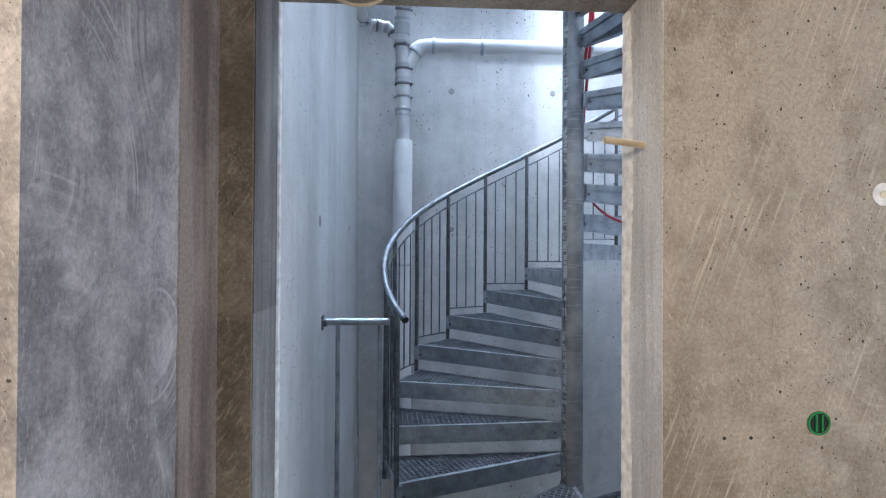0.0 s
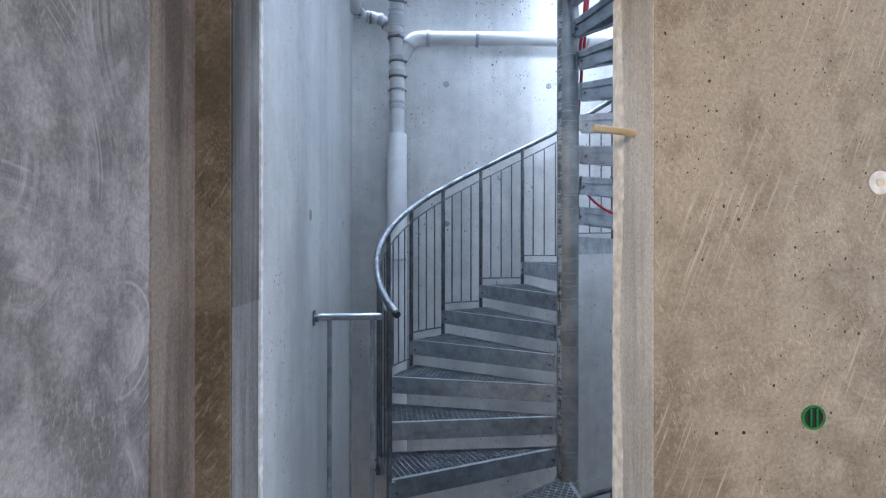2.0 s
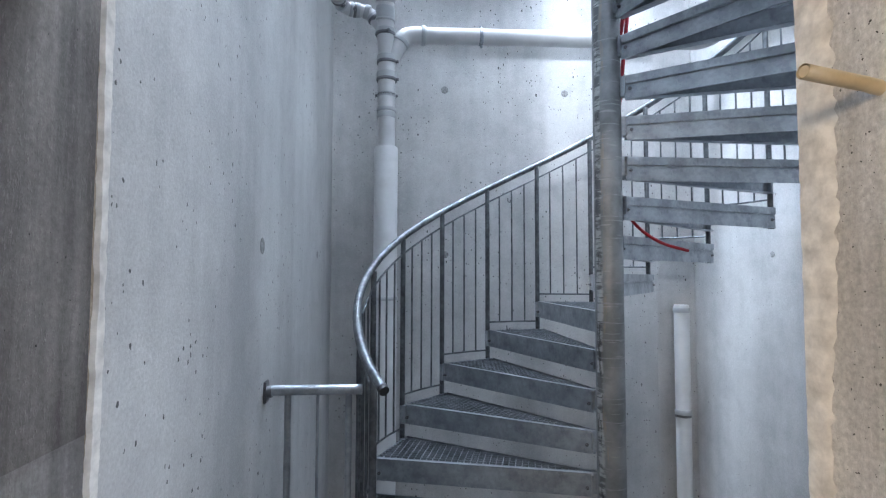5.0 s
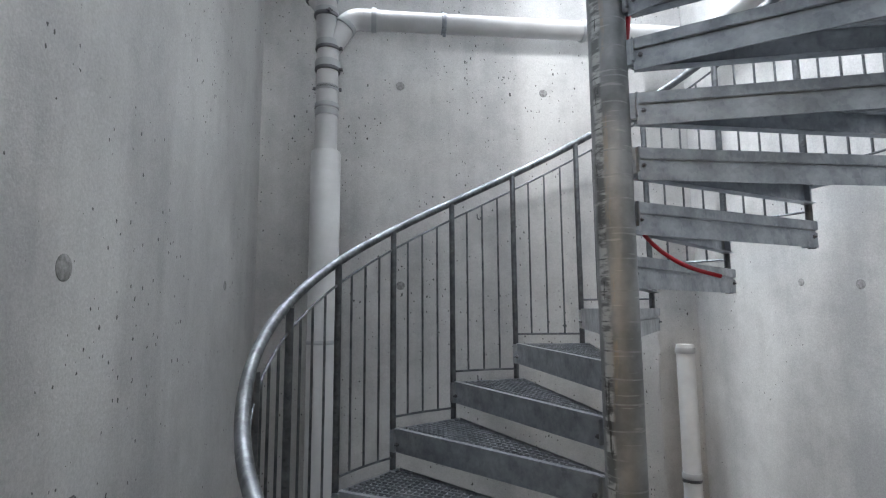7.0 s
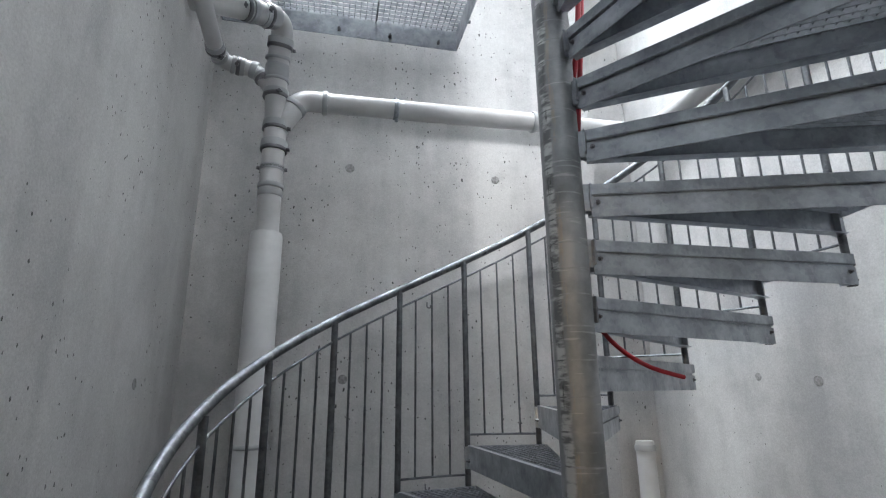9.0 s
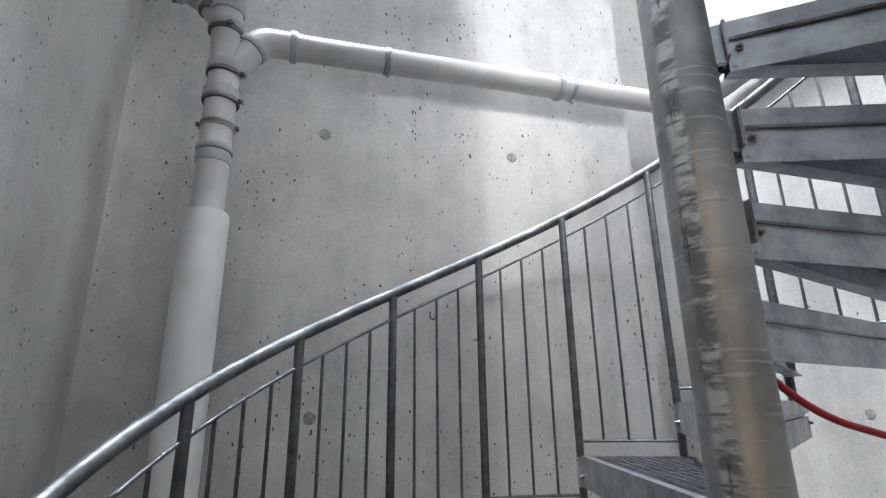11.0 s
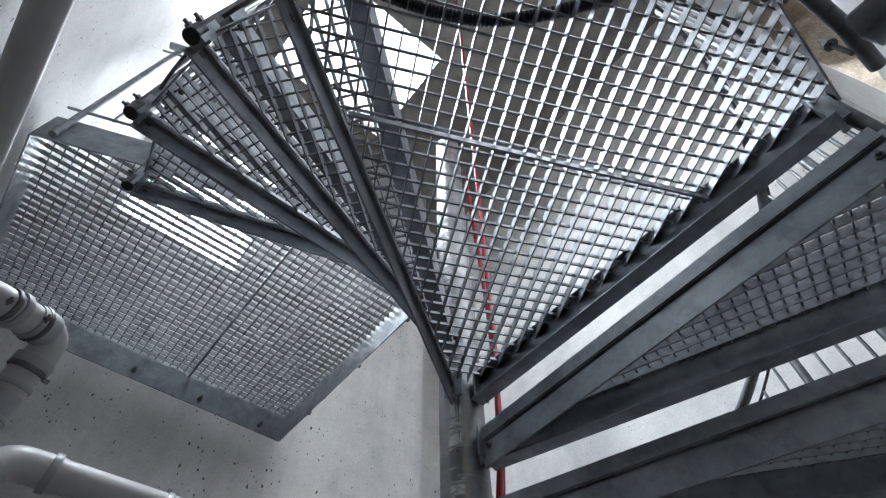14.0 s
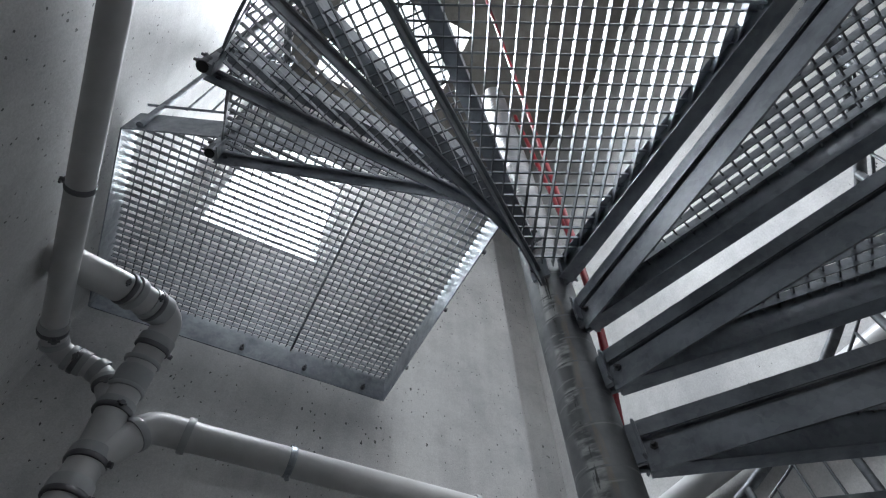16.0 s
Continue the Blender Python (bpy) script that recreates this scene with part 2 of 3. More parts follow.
SLAB = concrete("slab_concrete", (0.40, 0.38, 0.35), (0.24, 0.23, 0.21), 0.5, 0.0, 0.75, 0.1)
ZINC = galvanised("galvanised_steel", (0.43, 0.455, 0.485), (0.25, 0.27, 0.295), 0.35, 0.92, 0.3, 0.1)
ZINC_ROD = galvanised("galvanised_rods", (0.18, 0.19, 0.20), (0.085, 0.092, 0.10), 0.42)
ZINC_RAIL = galvanised("galvanised_handrail", (0.21, 0.222, 0.235), (0.10, 0.107, 0.115), 0.48, 0.9, 0.55)
ZINC_DULL = galvanised("galvanised_grating", (0.29, 0.31, 0.335), (0.16, 0.175, 0.19), 0.42, 0.6)
PVC = plain("grey_pipe_plastic", (0.50, 0.505, 0.505), 0.38, 0.0, 0.06, 6)
PVC_RIM = plain("pipe_socket_plastic", (0.36, 0.37, 0.38), 0.42, 0.0, 0.06, 9)
STEEL = plain("bolt_steel", (0.16, 0.16, 0.17), 0.4, 0.8)
RUBBER_AND_HOLES = plain("black_rubber_and_holes", (0.02, 0.02, 0.022), 0.6)
RED = plain("red_cable_sheath", (0.30, 0.008, 0.02), 0.4)
GREEN = plain("green_box_plastic", (0.008, 0.20, 0.03), 0.45)
DARK = plain("hole_shade", (0.008, 0.014, 0.008), 0.8)
CREAM = plain("cream_tube_plastic", (0.62, 0.52, 0.34), 0.45)
GROUT = plain("pale_grout", (0.76, 0.745, 0.71), 0.85, 0.0, 0.16, 30)
WOOD = plain("raw_plywood", (0.48, 0.31, 0.15), 0.7, 0.0, 0.2, 5)
FRAME_PAINT = plain("window_frame_paint", (0.55, 0.56, 0.57), 0.4)
GLASS, gnt, gb = material("window_glass")
gb.inputs["Base Color"].default_value, gb.inputs["Roughness"].default_value, gb.inputs["Transmission Weight"].default_value, gb.inputs["IOR"].default_value = (0.95, 0.98, 0.97, 1), 0.02, 1.0, 1.1


# ---- mesh helpers ----
def finish(name, bm, mat, smooth=False):
    bmesh.ops.recalc_face_normals(bm, faces=bm.faces)
    me = bpy.data.meshes.new(name)
    bm.to_mesh(me)
    bm.free()
    me.materials.append(mat)
    if smooth:
        me.shade_smooth()
        me.set_sharp_from_angle(angle=radians(40))
    return me


def part(name, bm, mat, parent=None, label="", smooth=False):
    """One mesh object from a bmesh, under a thing or a part."""
    ob = new(name, finish(name, bm, mat, smooth))
    ob.parent = parent
    return tagged(ob, label)


def shared(name, me, parent, m=None, label=""):
    ob = new(name, me)
    ob.parent = parent
    if m is not None:
        ob.matrix_basis = m
    return tagged(ob, label)


def box(bm, x0, x1, y0, y1, z0, z1, m=None, bevel=0.0):
    vs = [bm.verts.new((x, y, z)) for x in (x0, x1) for y in (y0, y1) for z in (z0, z1)]
    fs = [bm.faces.new([vs[i] for i in q]) for q in ((0, 1, 3, 2), (4, 6, 7, 5), (0, 4, 5, 1), (2, 3, 7, 6), (0, 2, 6, 4), (1, 5, 7, 3))]
    if m is not None:
        for v in vs:
            v.co = m @ v.co
    if bevel:
        es = list({e for f in fs for e in f.edges})
        bmesh.ops.bevel(bm, geom=es, offset=bevel, segments=2, affect="EDGES")
    return vs


def prism(bm, pts, z0, z1):
    """Upright prism over a plan polygon."""
    lo = [bm.verts.new((x, y, z0)) for x, y in pts]
    hi = [bm.verts.new((x, y, z1)) for x, y in pts]
    bm.faces.new(lo)
    bm.faces.new(hi)
    n = len(pts)
    for i in range(n):
        bm.faces.new((lo[i], lo[(i + 1) % n], hi[(i + 1) % n], hi[i]))


def bar(bm, a, b, thick, z0, z1):
    """Upright flat bar between two plan points."""
    a, b = Vector(a), Vector(b)
    d = (b - a).normalized()
    s = Vector((-d.y, d.x)) * thick / 2
    prism(bm, [tuple(a + s), tuple(b + s), tuple(b - s), tuple(a - s)], z0, z1)


def tube(bm, path, r, seg=16, caps=True):
    """Round tube along a path; r may be one radius or one for each point."""
    pts = [Vector(p) for p in path]
    rs = list(r) if isinstance(r, (list, tuple)) else [r] * len(pts)
    rings, ref = [], None
    for i, p in enumerate(pts):
        d = (pts[min(i + 1, len(pts) - 1)] - pts[max(i - 1, 0)]).normalized()
        if ref is None:
            ref = d.orthogonal().normalized()
        ref = (ref - d * ref.dot(d)).normalized()
        side = d.cross(ref)
        rings.append([bm.verts.new(p + rs[i] * (math.cos(a) * ref + math.sin(a) * side)) for a in (2 * math.pi * k / seg for k in range(seg))])
    for u, v in zip(rings, rings[1:]):
        for k in range(seg):
            bm.faces.new((u[k], u[(k + 1) % seg], v[(k + 1) % seg], v[k]))
    if caps:
        bm.faces.new(rings[0])
        bm.faces.new(rings[-1])


def rounded(pts, rad, n=7):
    """A path whose corners are rounded."""
    pts = [Vector(p) for p in pts]
    out = [pts[0]]
    for a, b, c in zip(pts, pts[1:], pts[2:]):
        u, v = (a - b), (c - b)
        k = min(rad, u.length * 0.49, v.length * 0.49)
        p, q = b + u.normalized() * k, b + v.normalized() * k
        out += [p * (1 - s) ** 2 + b * 2 * s * (1 - s) + q * s * s for s in (i / n for i in range(n + 1))]
    return out + [pts[-1]]


def spans(poly, o, d):
    """The stretches of the plan line o + s d inside a polygon."""
    n, hits = Vector((-d.y, d.x)), []
    for i, a in enumerate(poly):
        a, b = Vector(a), Vector(poly[(i + 1) % len(poly)])
        da, db = n.dot(a - o), n.dot(b - o)
        if (da > 0) != (db > 0):
            hits.append(d.dot(a + (b - a) * (da / (da - db)) - o))
    hits.sort()
    return list(zip(hits[::2], hits[1::2]))


def grating(bm, poly, angle, pitch, cross, z0, z1, thick=0.003):
    """Pressed grating in a plan polygon: tall bearing bars and low cross rods."""
    for turn, gap, lo, hi, w in ((angle, pitch, z0, z1, thick), (angle + 90, cross, z1 - 0.014, z1 - 0.004, 0.0045)):
        d = Vector((math.cos(radians(turn)), math.sin(radians(turn))))
        n = Vector((-d.y, d.x))
        vals = [n.dot(Vector(p)) for p in poly]
        k = math.ceil(min(vals) / gap)
        while k * gap < max(vals):
            o = n * (k * gap)
            for s, e in spans(poly, o, d):
                if e - s > 0.01:
                    bar(bm, o + d * s, o + d * e, w, lo, hi)
            k += 1


def empty(name, loc=(0, 0, 0)):
    ob = new(name)
    ob.location = loc
    return ob


# ---- structure ----
def structure(name, boxes, mat, label, category="wall", extra=None):
    bm = bmesh.new()
    for b in boxes:
        box(bm, *b)
    if extra:
        extra(bm)
    ob = part(name, bm, mat)
    return tagged(ob, label, category, kind="structure")


W0, W1, WS, WT = -0.41, 0.53, 5.10, 7.20      # upper window
T = 0.25
structure("wall_west", [(LEFT - T, LEFT, WALL_B, BACK, PIT, TOP)], CONCRETE, "pale grey cast concrete shaft wall with air holes")
structure("wall_north", [(LEFT - T, W0, BACK, BACK + T, PIT, TOP), (W1, 2.12, BACK, BACK + T, PIT, TOP), (2.12, RIGHT, BACK + 0.34, BACK + 0.34 + T, PIT, TOP),
                         (W0, W1, BACK, BACK + T, PIT, WS), (W0, W1, BACK, BACK + T, WT, TOP)], CONCRETE,
          "pale grey cast concrete wall with window opening above the landing")
structure("wall_east", [(RIGHT, RIGHT + T, WALL_B, BACK + 0.34 + T, PIT, TOP)], CONCRETE, "pale grey cast concrete shaft wall with many air holes")


structure("wall_south", [(-3.2, LEFT - 0.015, 0.755, WALL_B, FLOOR, 2.75)], CONCRETE_REVEAL, "grey scraped concrete side of the doorway recess")
structure("wall_door", [(LEFT - 0.015, DOOR_L, WALL_A, WALL_B, PIT, 4.6), (DOOR_R, 3.2, WALL_A, WALL_B, PIT, 4.6), (DOOR_L, DOOR_R, WALL_A, WALL_B, LINTEL, 4.6), (LEFT - 0.015, 0.0, WALL_A, WALL_B, 4.6, 5.65), (2.3, 3.2, WALL_A, WALL_B, 4.6, 5.65), (LEFT - 0.015, 3.2, WALL_A, WALL_B, 5.65, TOP)],
          CONCRETE_ROOM, "brown-grey scraped concrete wall with a raw doorway")
structure("wall_lining", [(LEFT + 0.002, RIGHT - 0.002, WALL_B, WALL_B + 0.004, LINTEL + 0.05, 4.598), (LEFT + 0.002, -0.002, WALL_B, WALL_B + 0.004, 4.602, 5.648), (2.302, RIGHT - 0.002, WALL_B, WALL_B + 0.004, 4.602, 5.648), (LEFT + 0.002, RIGHT - 0.002, WALL_B, WALL_B + 0.004, 5.652, TOP - 0.002)], CONCRETE, "pale grey cast concrete face above the doorway inside the shaft")
structure("floor", [(-3.2, 3.2, -3.2, WALL_A, FLOOR - 0.2, FLOOR), (DOOR_L, DOOR_R, WALL_A, WALL_B, FLOOR - 0.2, FLOOR)], SLAB, "rough grey concrete floor", "floor")


def landing(bm):
    edge = [(CX + 1.27 * math.cos(radians(a)), CY + 1.27 * math.sin(radians(a))) for a in range(269, 203, -6)]
    prism(bm, [(LEFT, WALL_B), (CX, WALL_B)] + edge + [(LEFT, 3.03)], FLOOR - 0.2, FLOOR - 0.002)


structure("landing_slab", [], SLAB, "grey concrete landing at the stair foot", "floor", landing)
structure("shaft_floor", [(LEFT - T, RIGHT + T, WALL_A, BACK + 0.6, PIT - 0.2, PIT)], SLAB, "grey concrete shaft bottom", "floor")
structure("room_wall_back", [(-3.2, 3.2, -3.4, -3.2, FLOOR, 2.75)], CONCRETE_ROOM, "plain grey concrete room wall")
structure("room_wall_west", [(-3.4, -3.2, -3.4, 1.73, FLOOR, 2.75)], CONCRETE_ROOM, "plain grey concrete room wall")
# Opening added for the assumed window lamp, out of view.
structure("room_wall_east", [(3.2, 3.4, -3.4, -1.3, FLOOR, 2.75), (3.2, 3.4, 0.1, 1.73, FLOOR, 2.75), (3.2, 3.4, -1.3, 0.1, FLOOR, 0.9), (3.2, 3.4, -1.3, 0.1, 2.3, 2.75)], CONCRETE_ROOM, "plain grey concrete room wall with assumed window opening")
structure("room_ceiling", [(-3.4, 3.4, -3.4, WALL_A, 2.75, 2.95)], SLAB, "plain grey concrete room ceiling", "ceiling")
K0, K1, K2, K3 = -0.2, 1.17, 3.6, 4.75       # skylight
structure("ceiling", [(LEFT - T, K0, WALL_A, BACK + T, TOP, TOP + 0.2), (K1, RIGHT + T, WALL_A, BACK + 0.6, TOP, TOP + 0.2),
                      (K0, K1, WALL_A, K2, TOP, TOP + 0.2), (K0, K1, K3, BACK + T, TOP, TOP + 0.2)], SLAB, "beige-grey concrete shaft ceiling with an open skylight", "ceiling")


# ---- spiral stair ----
def tread_angle(n):
    if n < 1:
        return 269.5 - STEP * n
    return START - STEP * n if n < 18 else 219.4 - STEP * (n - 18)


def at(r, deg, z=0.0):
    return Vector((r * math.cos(radians(deg)), r * math.sin(radians(deg)), z))


def plan(r, deg):
    return (r * math.cos(radians(deg)), r * math.sin(radians(deg)))


stair = empty("spiral_staircase", (CX, CY, PIT))
tagged(stair, "galvanised steel spiral staircase with grating treads and railing", "staircase")
LIFT = -PIT                                     # heights below are above z = 0

bm = bmesh.new()
tube(bm, [(0, 0, 0), (0, 0, LIFT + 5.35)], POLE_R, 40)
part("pole", bm, ZINC_POLE, stair, "mottled galvanised centre pole with weld marks", True)
bm = bmesh.new()
tube(bm, [(0, 0, LIFT + FLOOR + d) for d in (-0.11, -0.108, -0.06, -0.058, -0.012, -0.01)], [POLE_R, POLE_R + 0.012, POLE_R + 0.012, POLE_R + 0.007, POLE_R + 0.007, POLE_R], 40, False)
part("base_collar", bm, ZINC_POLE, stair, "welded collar round the pole", True)
bm = bmesh.new()
tube(bm, [(0, 0, d) for d in (-0.003, 0, 0.003)], [POLE_R, POLE_R + 0.0006, POLE_R], 40, False)
SEAM = finish("seam", bm, ZINC_POLE, True)
for n in range(0, 46):
    shared("seam", SEAM, stair, pose(0, 0, LIFT + FLOOR + n * RISE / 2 - 0.03 + 0.02 * math.sin(7 * n), random.uniform(-3, 3), random.uniform(-3, 3), 0))

DROP, PLATE = 0.125, 0.005                      # depth of the tread plates
REAR = 19.57


def tread_meshes(span, name, bars, pitch=0.0345):
    """Meshes of one tread whose nosing lies along +x: frame, grating, lugs."""
    inner = 0.095
    poly = [plan(inner, 0), plan(R, 0), plan(R, -span), plan(inner, -span)]
    if span > 30:
        poly = [plan(inner, 0), plan(R + 0.03, 0), plan(1.345, -span * 0.27), plan(1.345, -span * 0.73), plan(1.335, -span), plan(inner, -span)]
    fr = bmesh.new()
    # folded nosing: a lip above, the plate, a flange turned under
    fold = [(0.0025, -0.115), (0.0025, 0.001), (-0.022, 0.001), (-0.022, -0.003), (-0.0025, -0.003), (-0.0025, -0.111), (-0.045, -0.111), (-0.045, -0.115)]
    ends = [[fr.verts.new((x, y, z)) for y, z in fold] for x in (inner, R - 0.004)]
    fr.faces.new(ends[0])
    fr.faces.new(ends[1])
    for i in range(len(fold)):
        k = (i + 1) % len(fold)
        fr.faces.new((ends[0][i], ends[0][k], ends[1][k], ends[1][i]))
    rp, ob = bmesh.new(), bmesh.new()
    # rear plate: upper band with a stiffening plate below it, set back
    u, v = Vector(plan(inner, -span)), Vector(plan(1.34 if span > 30 else R, -span))
    nrm = Vector((-(v - u).y, (v - u).x)).normalized()
    bar(rp, u - nrm * 0.010, v - nrm * 0.010, PLATE, -0.040, 0.0)
    bar(rp, u - nrm * 0.001, v - nrm * 0.001, 0.016, -0.043, -0.040)
    bar(rp, u + nrm * 0.004, v + nrm * 0.004, PLATE, -0.054, -0.043)
    bar(rp, u - nrm * 0.006, v - nrm * 0.006, PLATE, -DROP, -0.054)
    bar(rp, u - nrm * 0.001, v - nrm * 0.001, 0.015, -0.057, -0.054)
    # outer band
    outer = poly[1:-1]
    for a, b in zip(outer, outer[1:]):
        bar(ob, a, b, PLATE, -0.045, 0.0)
    gr = bmesh.new()
    grating(gr, poly, bars, pitch, pitch, -0.03, -0.002)
    return (finish(name + "_nosing", fr, ZINC), finish(name + "_grating", gr, ZINC_DULL), finish(name + "_rear_plate", rp, ZINC), finish(name + "_outer_band", ob, ZINC))


LUG_IN = 0.095
bm = bmesh.new()
box(bm, POLE_R - 0.005, LUG_IN + 0.004, -0.006, 0.006, -0.10, 0.004, None, 0.003)
box(bm, LUG_IN - 0.004, LUG_IN + 0.004, -0.03, 0.03, -0.095, 0.0, None, 0.003)
LUG = finish("lug", bm, ZINC, True)
bm = bmesh.new()
tube(bm, [(0, 0.002, 0), (0, 0.012, 0), (0, 0.0121, 0), (0, 0.022, 0)], [0.0095, 0.0095, 0.005, 0.005], 6)
BOLT = finish("bolt", bm, STEEL)

STEP_SET = tread_meshes(REAR, "tread", 0)
REST_SET = tread_meshes(55.5, "rest_landing", -25.5, 0.0365)
MID = bmesh.new()
bar(MID, plan(0.95, -1.0), plan(1.0, -54.5), 0.006, -0.052, -0.03)
MID = finish("cross_bar", MID, ZINC)


def add_tread(n):
    m = Matrix.Translation((0, 0, LIFT + FLOOR + n * RISE)) @ Matrix.Rotation(radians(tread_angle(n)), 4, "Z")
    big = n in (0, 17)
    fr, gr, rp, band = REST_SET if big else STEP_SET
    ob = shared("rest_landing" if big else "tread", fr, stair, m, "wide wedge landing of galvanised grating" if big else "")
    shared("grating", gr, ob)
    shared("rear_plate", rp, ob)
    shared("outer_band", band, ob)
    if big:
        shared("cross_bar", MID, ob)
    for deg, side in ((0, 0), (-(55.5 if big else REAR), 180)):
        m = Matrix.Rotation(radians(deg), 4, "Z")
        shared("lug", LUG, ob, m)
        for rr, zz in ((LUG_IN + 0.025, -0.07), (R - 0.03, -0.075)):
            shared("bolt", BOLT, ob, m @ pose(rr, 0, zz, 0, 0, side))
    return ob


for n in range(-13, 21):
    add_tread(n)

# posts at every nosing, rods between them
RAIL_H, RAIL_R, POST_R = 1.03, 1.272, R + 0.012
bm = bmesh.new()
tube(bm, [(0, 0, -0.325), (0, 0, -0.27), (0, 0, -0.268), (0, 0, RAIL_H - 0.01)], [0.0205, 0.0205, 0.016, 0.016], 14)
POST = finish("post", bm, ZINC_ROD, True)
bm = bmesh.new()
prism(bm, [(-0.03, -0.018), (0.004, -0.018), (0.004, 0.018), (-0.024, 0.018), (-0.024, 0.03), (-0.03, 0.03)], -0.325, -0.205)
FOOT = finish("foot_bracket", bm, ZINC)
bm = bmesh.new()
prism(bm, [(-0.03, -0.03), (-0.024, -0.03), (-0.024, -0.018), (0.004, -0.018), (0.004, 0.018), (-0.03, 0.018)], -0.115, -0.005)
CLIP = finish("head_bracket", bm, ZINC)


# Black disc in place of the shade inside each hollow post end.
bm = bmesh.new()
tube(bm, [(0, 0, -0.3275), (0, 0, -0.3245)], 0.0185, 14)
TUBE_END_SHADE = finish("tube_end_shade", bm, RUBBER_AND_HOLES)


def add_post(n):
    a = tread_angle(n)
    m = Matrix.Translation((0, 0, LIFT + FLOOR + n * RISE)) @ Matrix.Rotation(radians(a), 4, "Z") @ Matrix.Translation((POST_R, 0, 0))
    ob = shared("post", POST, stair, m)
    shared("foot_bracket", FOOT, ob)
    shared("tube_end_shade", TUBE_END_SHADE, ob, None, "black disc standing in for the shaded hollow of the tube")
    shared("head_bracket", CLIP, ob)
    for z in (-0.30, -0.235):
        shared("bolt", BOLT, ob, pose(0.014, 0, z, 0, 0, -90))


def rail_z(a, n0, a0):
    return LIFT + FLOOR + (n0 + (a0 - a) / STEP) * RISE


def rail_path(stops, r, dz, per=6):
    """Points over the nosings n in stops, evenly between them."""
    out = []
    for n, k in zip(stops, stops[1:]):
        a, b = tread_angle(n), tread_angle(k)
        while b > a:
            b -= 360
        cnt = max(per, int((a - b) / 3))
        for i in range(cnt):
            s = i / cnt
            out.append(at(r, a + (b - a) * s, LIFT + FLOOR + (n + (k - n) * s) * RISE + dz))
    out.append(at(r, tread_angle(stops[-1]), LIFT + FLOOR + stops[-1] * RISE + dz))
    return out


def add_panel(n, k, count=3):
    """Thin rods between the posts n and k: a sloping top rod, a level foot rod, upright balusters."""
    a, b = tread_angle(n), tread_angle(k)
    while b > a:
        b -= 360
    z = LIFT + FLOOR + n * RISE
    up = (k - n) * RISE
    bm = bmesh.new()
    tube(bm, [at(POST_R, a + (b - a) * i / 8, z + RAIL_H - 0.10 + up * i / 8) for i in range(9)], 0.006, 8)
    part("top_rod", bm, ZINC_ROD, stair, "", True)
    bm = bmesh.new()
    tube(bm, [at(POST_R, a + (b - a) * i / 8, z + 0.055) for i in range(9)], 0.006, 8)
    part("foot_rod", bm, ZINC_ROD, stair, "", True)
    for i in range(1, count + 1):
        s = i / (count + 1)
        p = at(POST_R, a + (b - a) * s, 0)
        bm = bmesh.new()
        tube(bm, [p + Vector((0, 0, z + 0.055)), p + Vector((0, 0, z + RAIL_H - 0.10 + up * s))], 0.0058, 8)
        part("baluster", bm, ZINC_ROD, stair, "", True)


for n in list(range(-12, 0)) + list(range(1, 22)):
    add_post(n)
for n in list(range(-12, -1)) + list(range(1, 21)):
    add_panel(n, n + 1, 10 if n == 17 else 3)

bm = bmesh.new()
tube(bm, [at(RAIL_R, tread_angle(1) + 6.0, LIFT + FLOOR + RISE * 0.72 + RAIL_H)] + rail_path(list(range(1, 22)), RAIL_R, RAIL_H), 0.0212, 20)
part("handrail", bm, ZINC_RAIL, stair, "smooth galvanised tube handrail", True)
bm = bmesh.new()
tube(bm, rail_path(list(range(-12, 0)), RAIL_R, RAIL_H), 0.0212, 16)
part("handrail", bm, ZINC_RAIL, stair, "", True)
bm = bmesh.new()
e = at(RAIL_R, tread_angle(1) + 6.0, LIFT + FLOOR + RISE * 0.72 + RAIL_H)
f = at(RAIL_R, tread_angle(1) + 6.8, LIFT + FLOOR + RISE * 0.68 + RAIL_H)
tube(bm, [e, f], 0.0205, 16)
part("end_cap", bm, RUBBER_AND_HOLES, stair, "black plastic end cap", True)

# edge tube, hanging bolts and wall bracket of the wedge landing
LZ = FLOOR + 17 * RISE
a0 = tread_angle(17)
bm = bmesh.new()
tube(bm, [at(1.365, a0 - 55.5 * f, LIFT + LZ - 0.03) for f in (0.0, 0.1, 0.2, 0.3, 0.4, 0.5, 0.6, 0.7, 0.8, 0.9, 1.0)], 0.017, 12)
part("edge_tube", bm, ZINC_RAIL, stair, "round tube along the wedge landing edge", True)
bm = bmesh.new()
tube(bm, [(0, 0, -0.085), (0, 0, -0.020), (0, 0, -0.019), (0, 0, -0.006), (0, 0, -0.005), (0, 0, 0.02)], [0.0055, 0.0055, 0.014, 0.014, 0.0055, 0.0055], 8)
HANG = finish("hanging_bolt", bm, STEEL)
for deg in (239.9, 255.6, 263.8, 225.5):
    shared("hanging_bolt", HANG, stair, Matrix.Translation(at(1.325, deg, LIFT + LZ - 0.03)))
bracket = empty("wall_bracket", (0.93, WALL_B, LZ - 0.07))
tagged(bracket, "galvanised angle bracket holding the wedge landing to the wall", "bracket")
bm = bmesh.new()
box(bm, -0.032, 0.032, 0.004, 0.40, 0.0, 0.006, None, 0.0015)
box(bm, 0.026, 0.032, 0.004, 0.40, -0.06, 0.0, None, 0.0015)
part("angle", bm, ZINC, bracket)
bm = bmesh.new()
box(bm, -0.05, 0.05, 0.0, 0.006, -0.08, 0.05, None, 0.0015)
part("wall_plate", bm, ZINC, bracket)
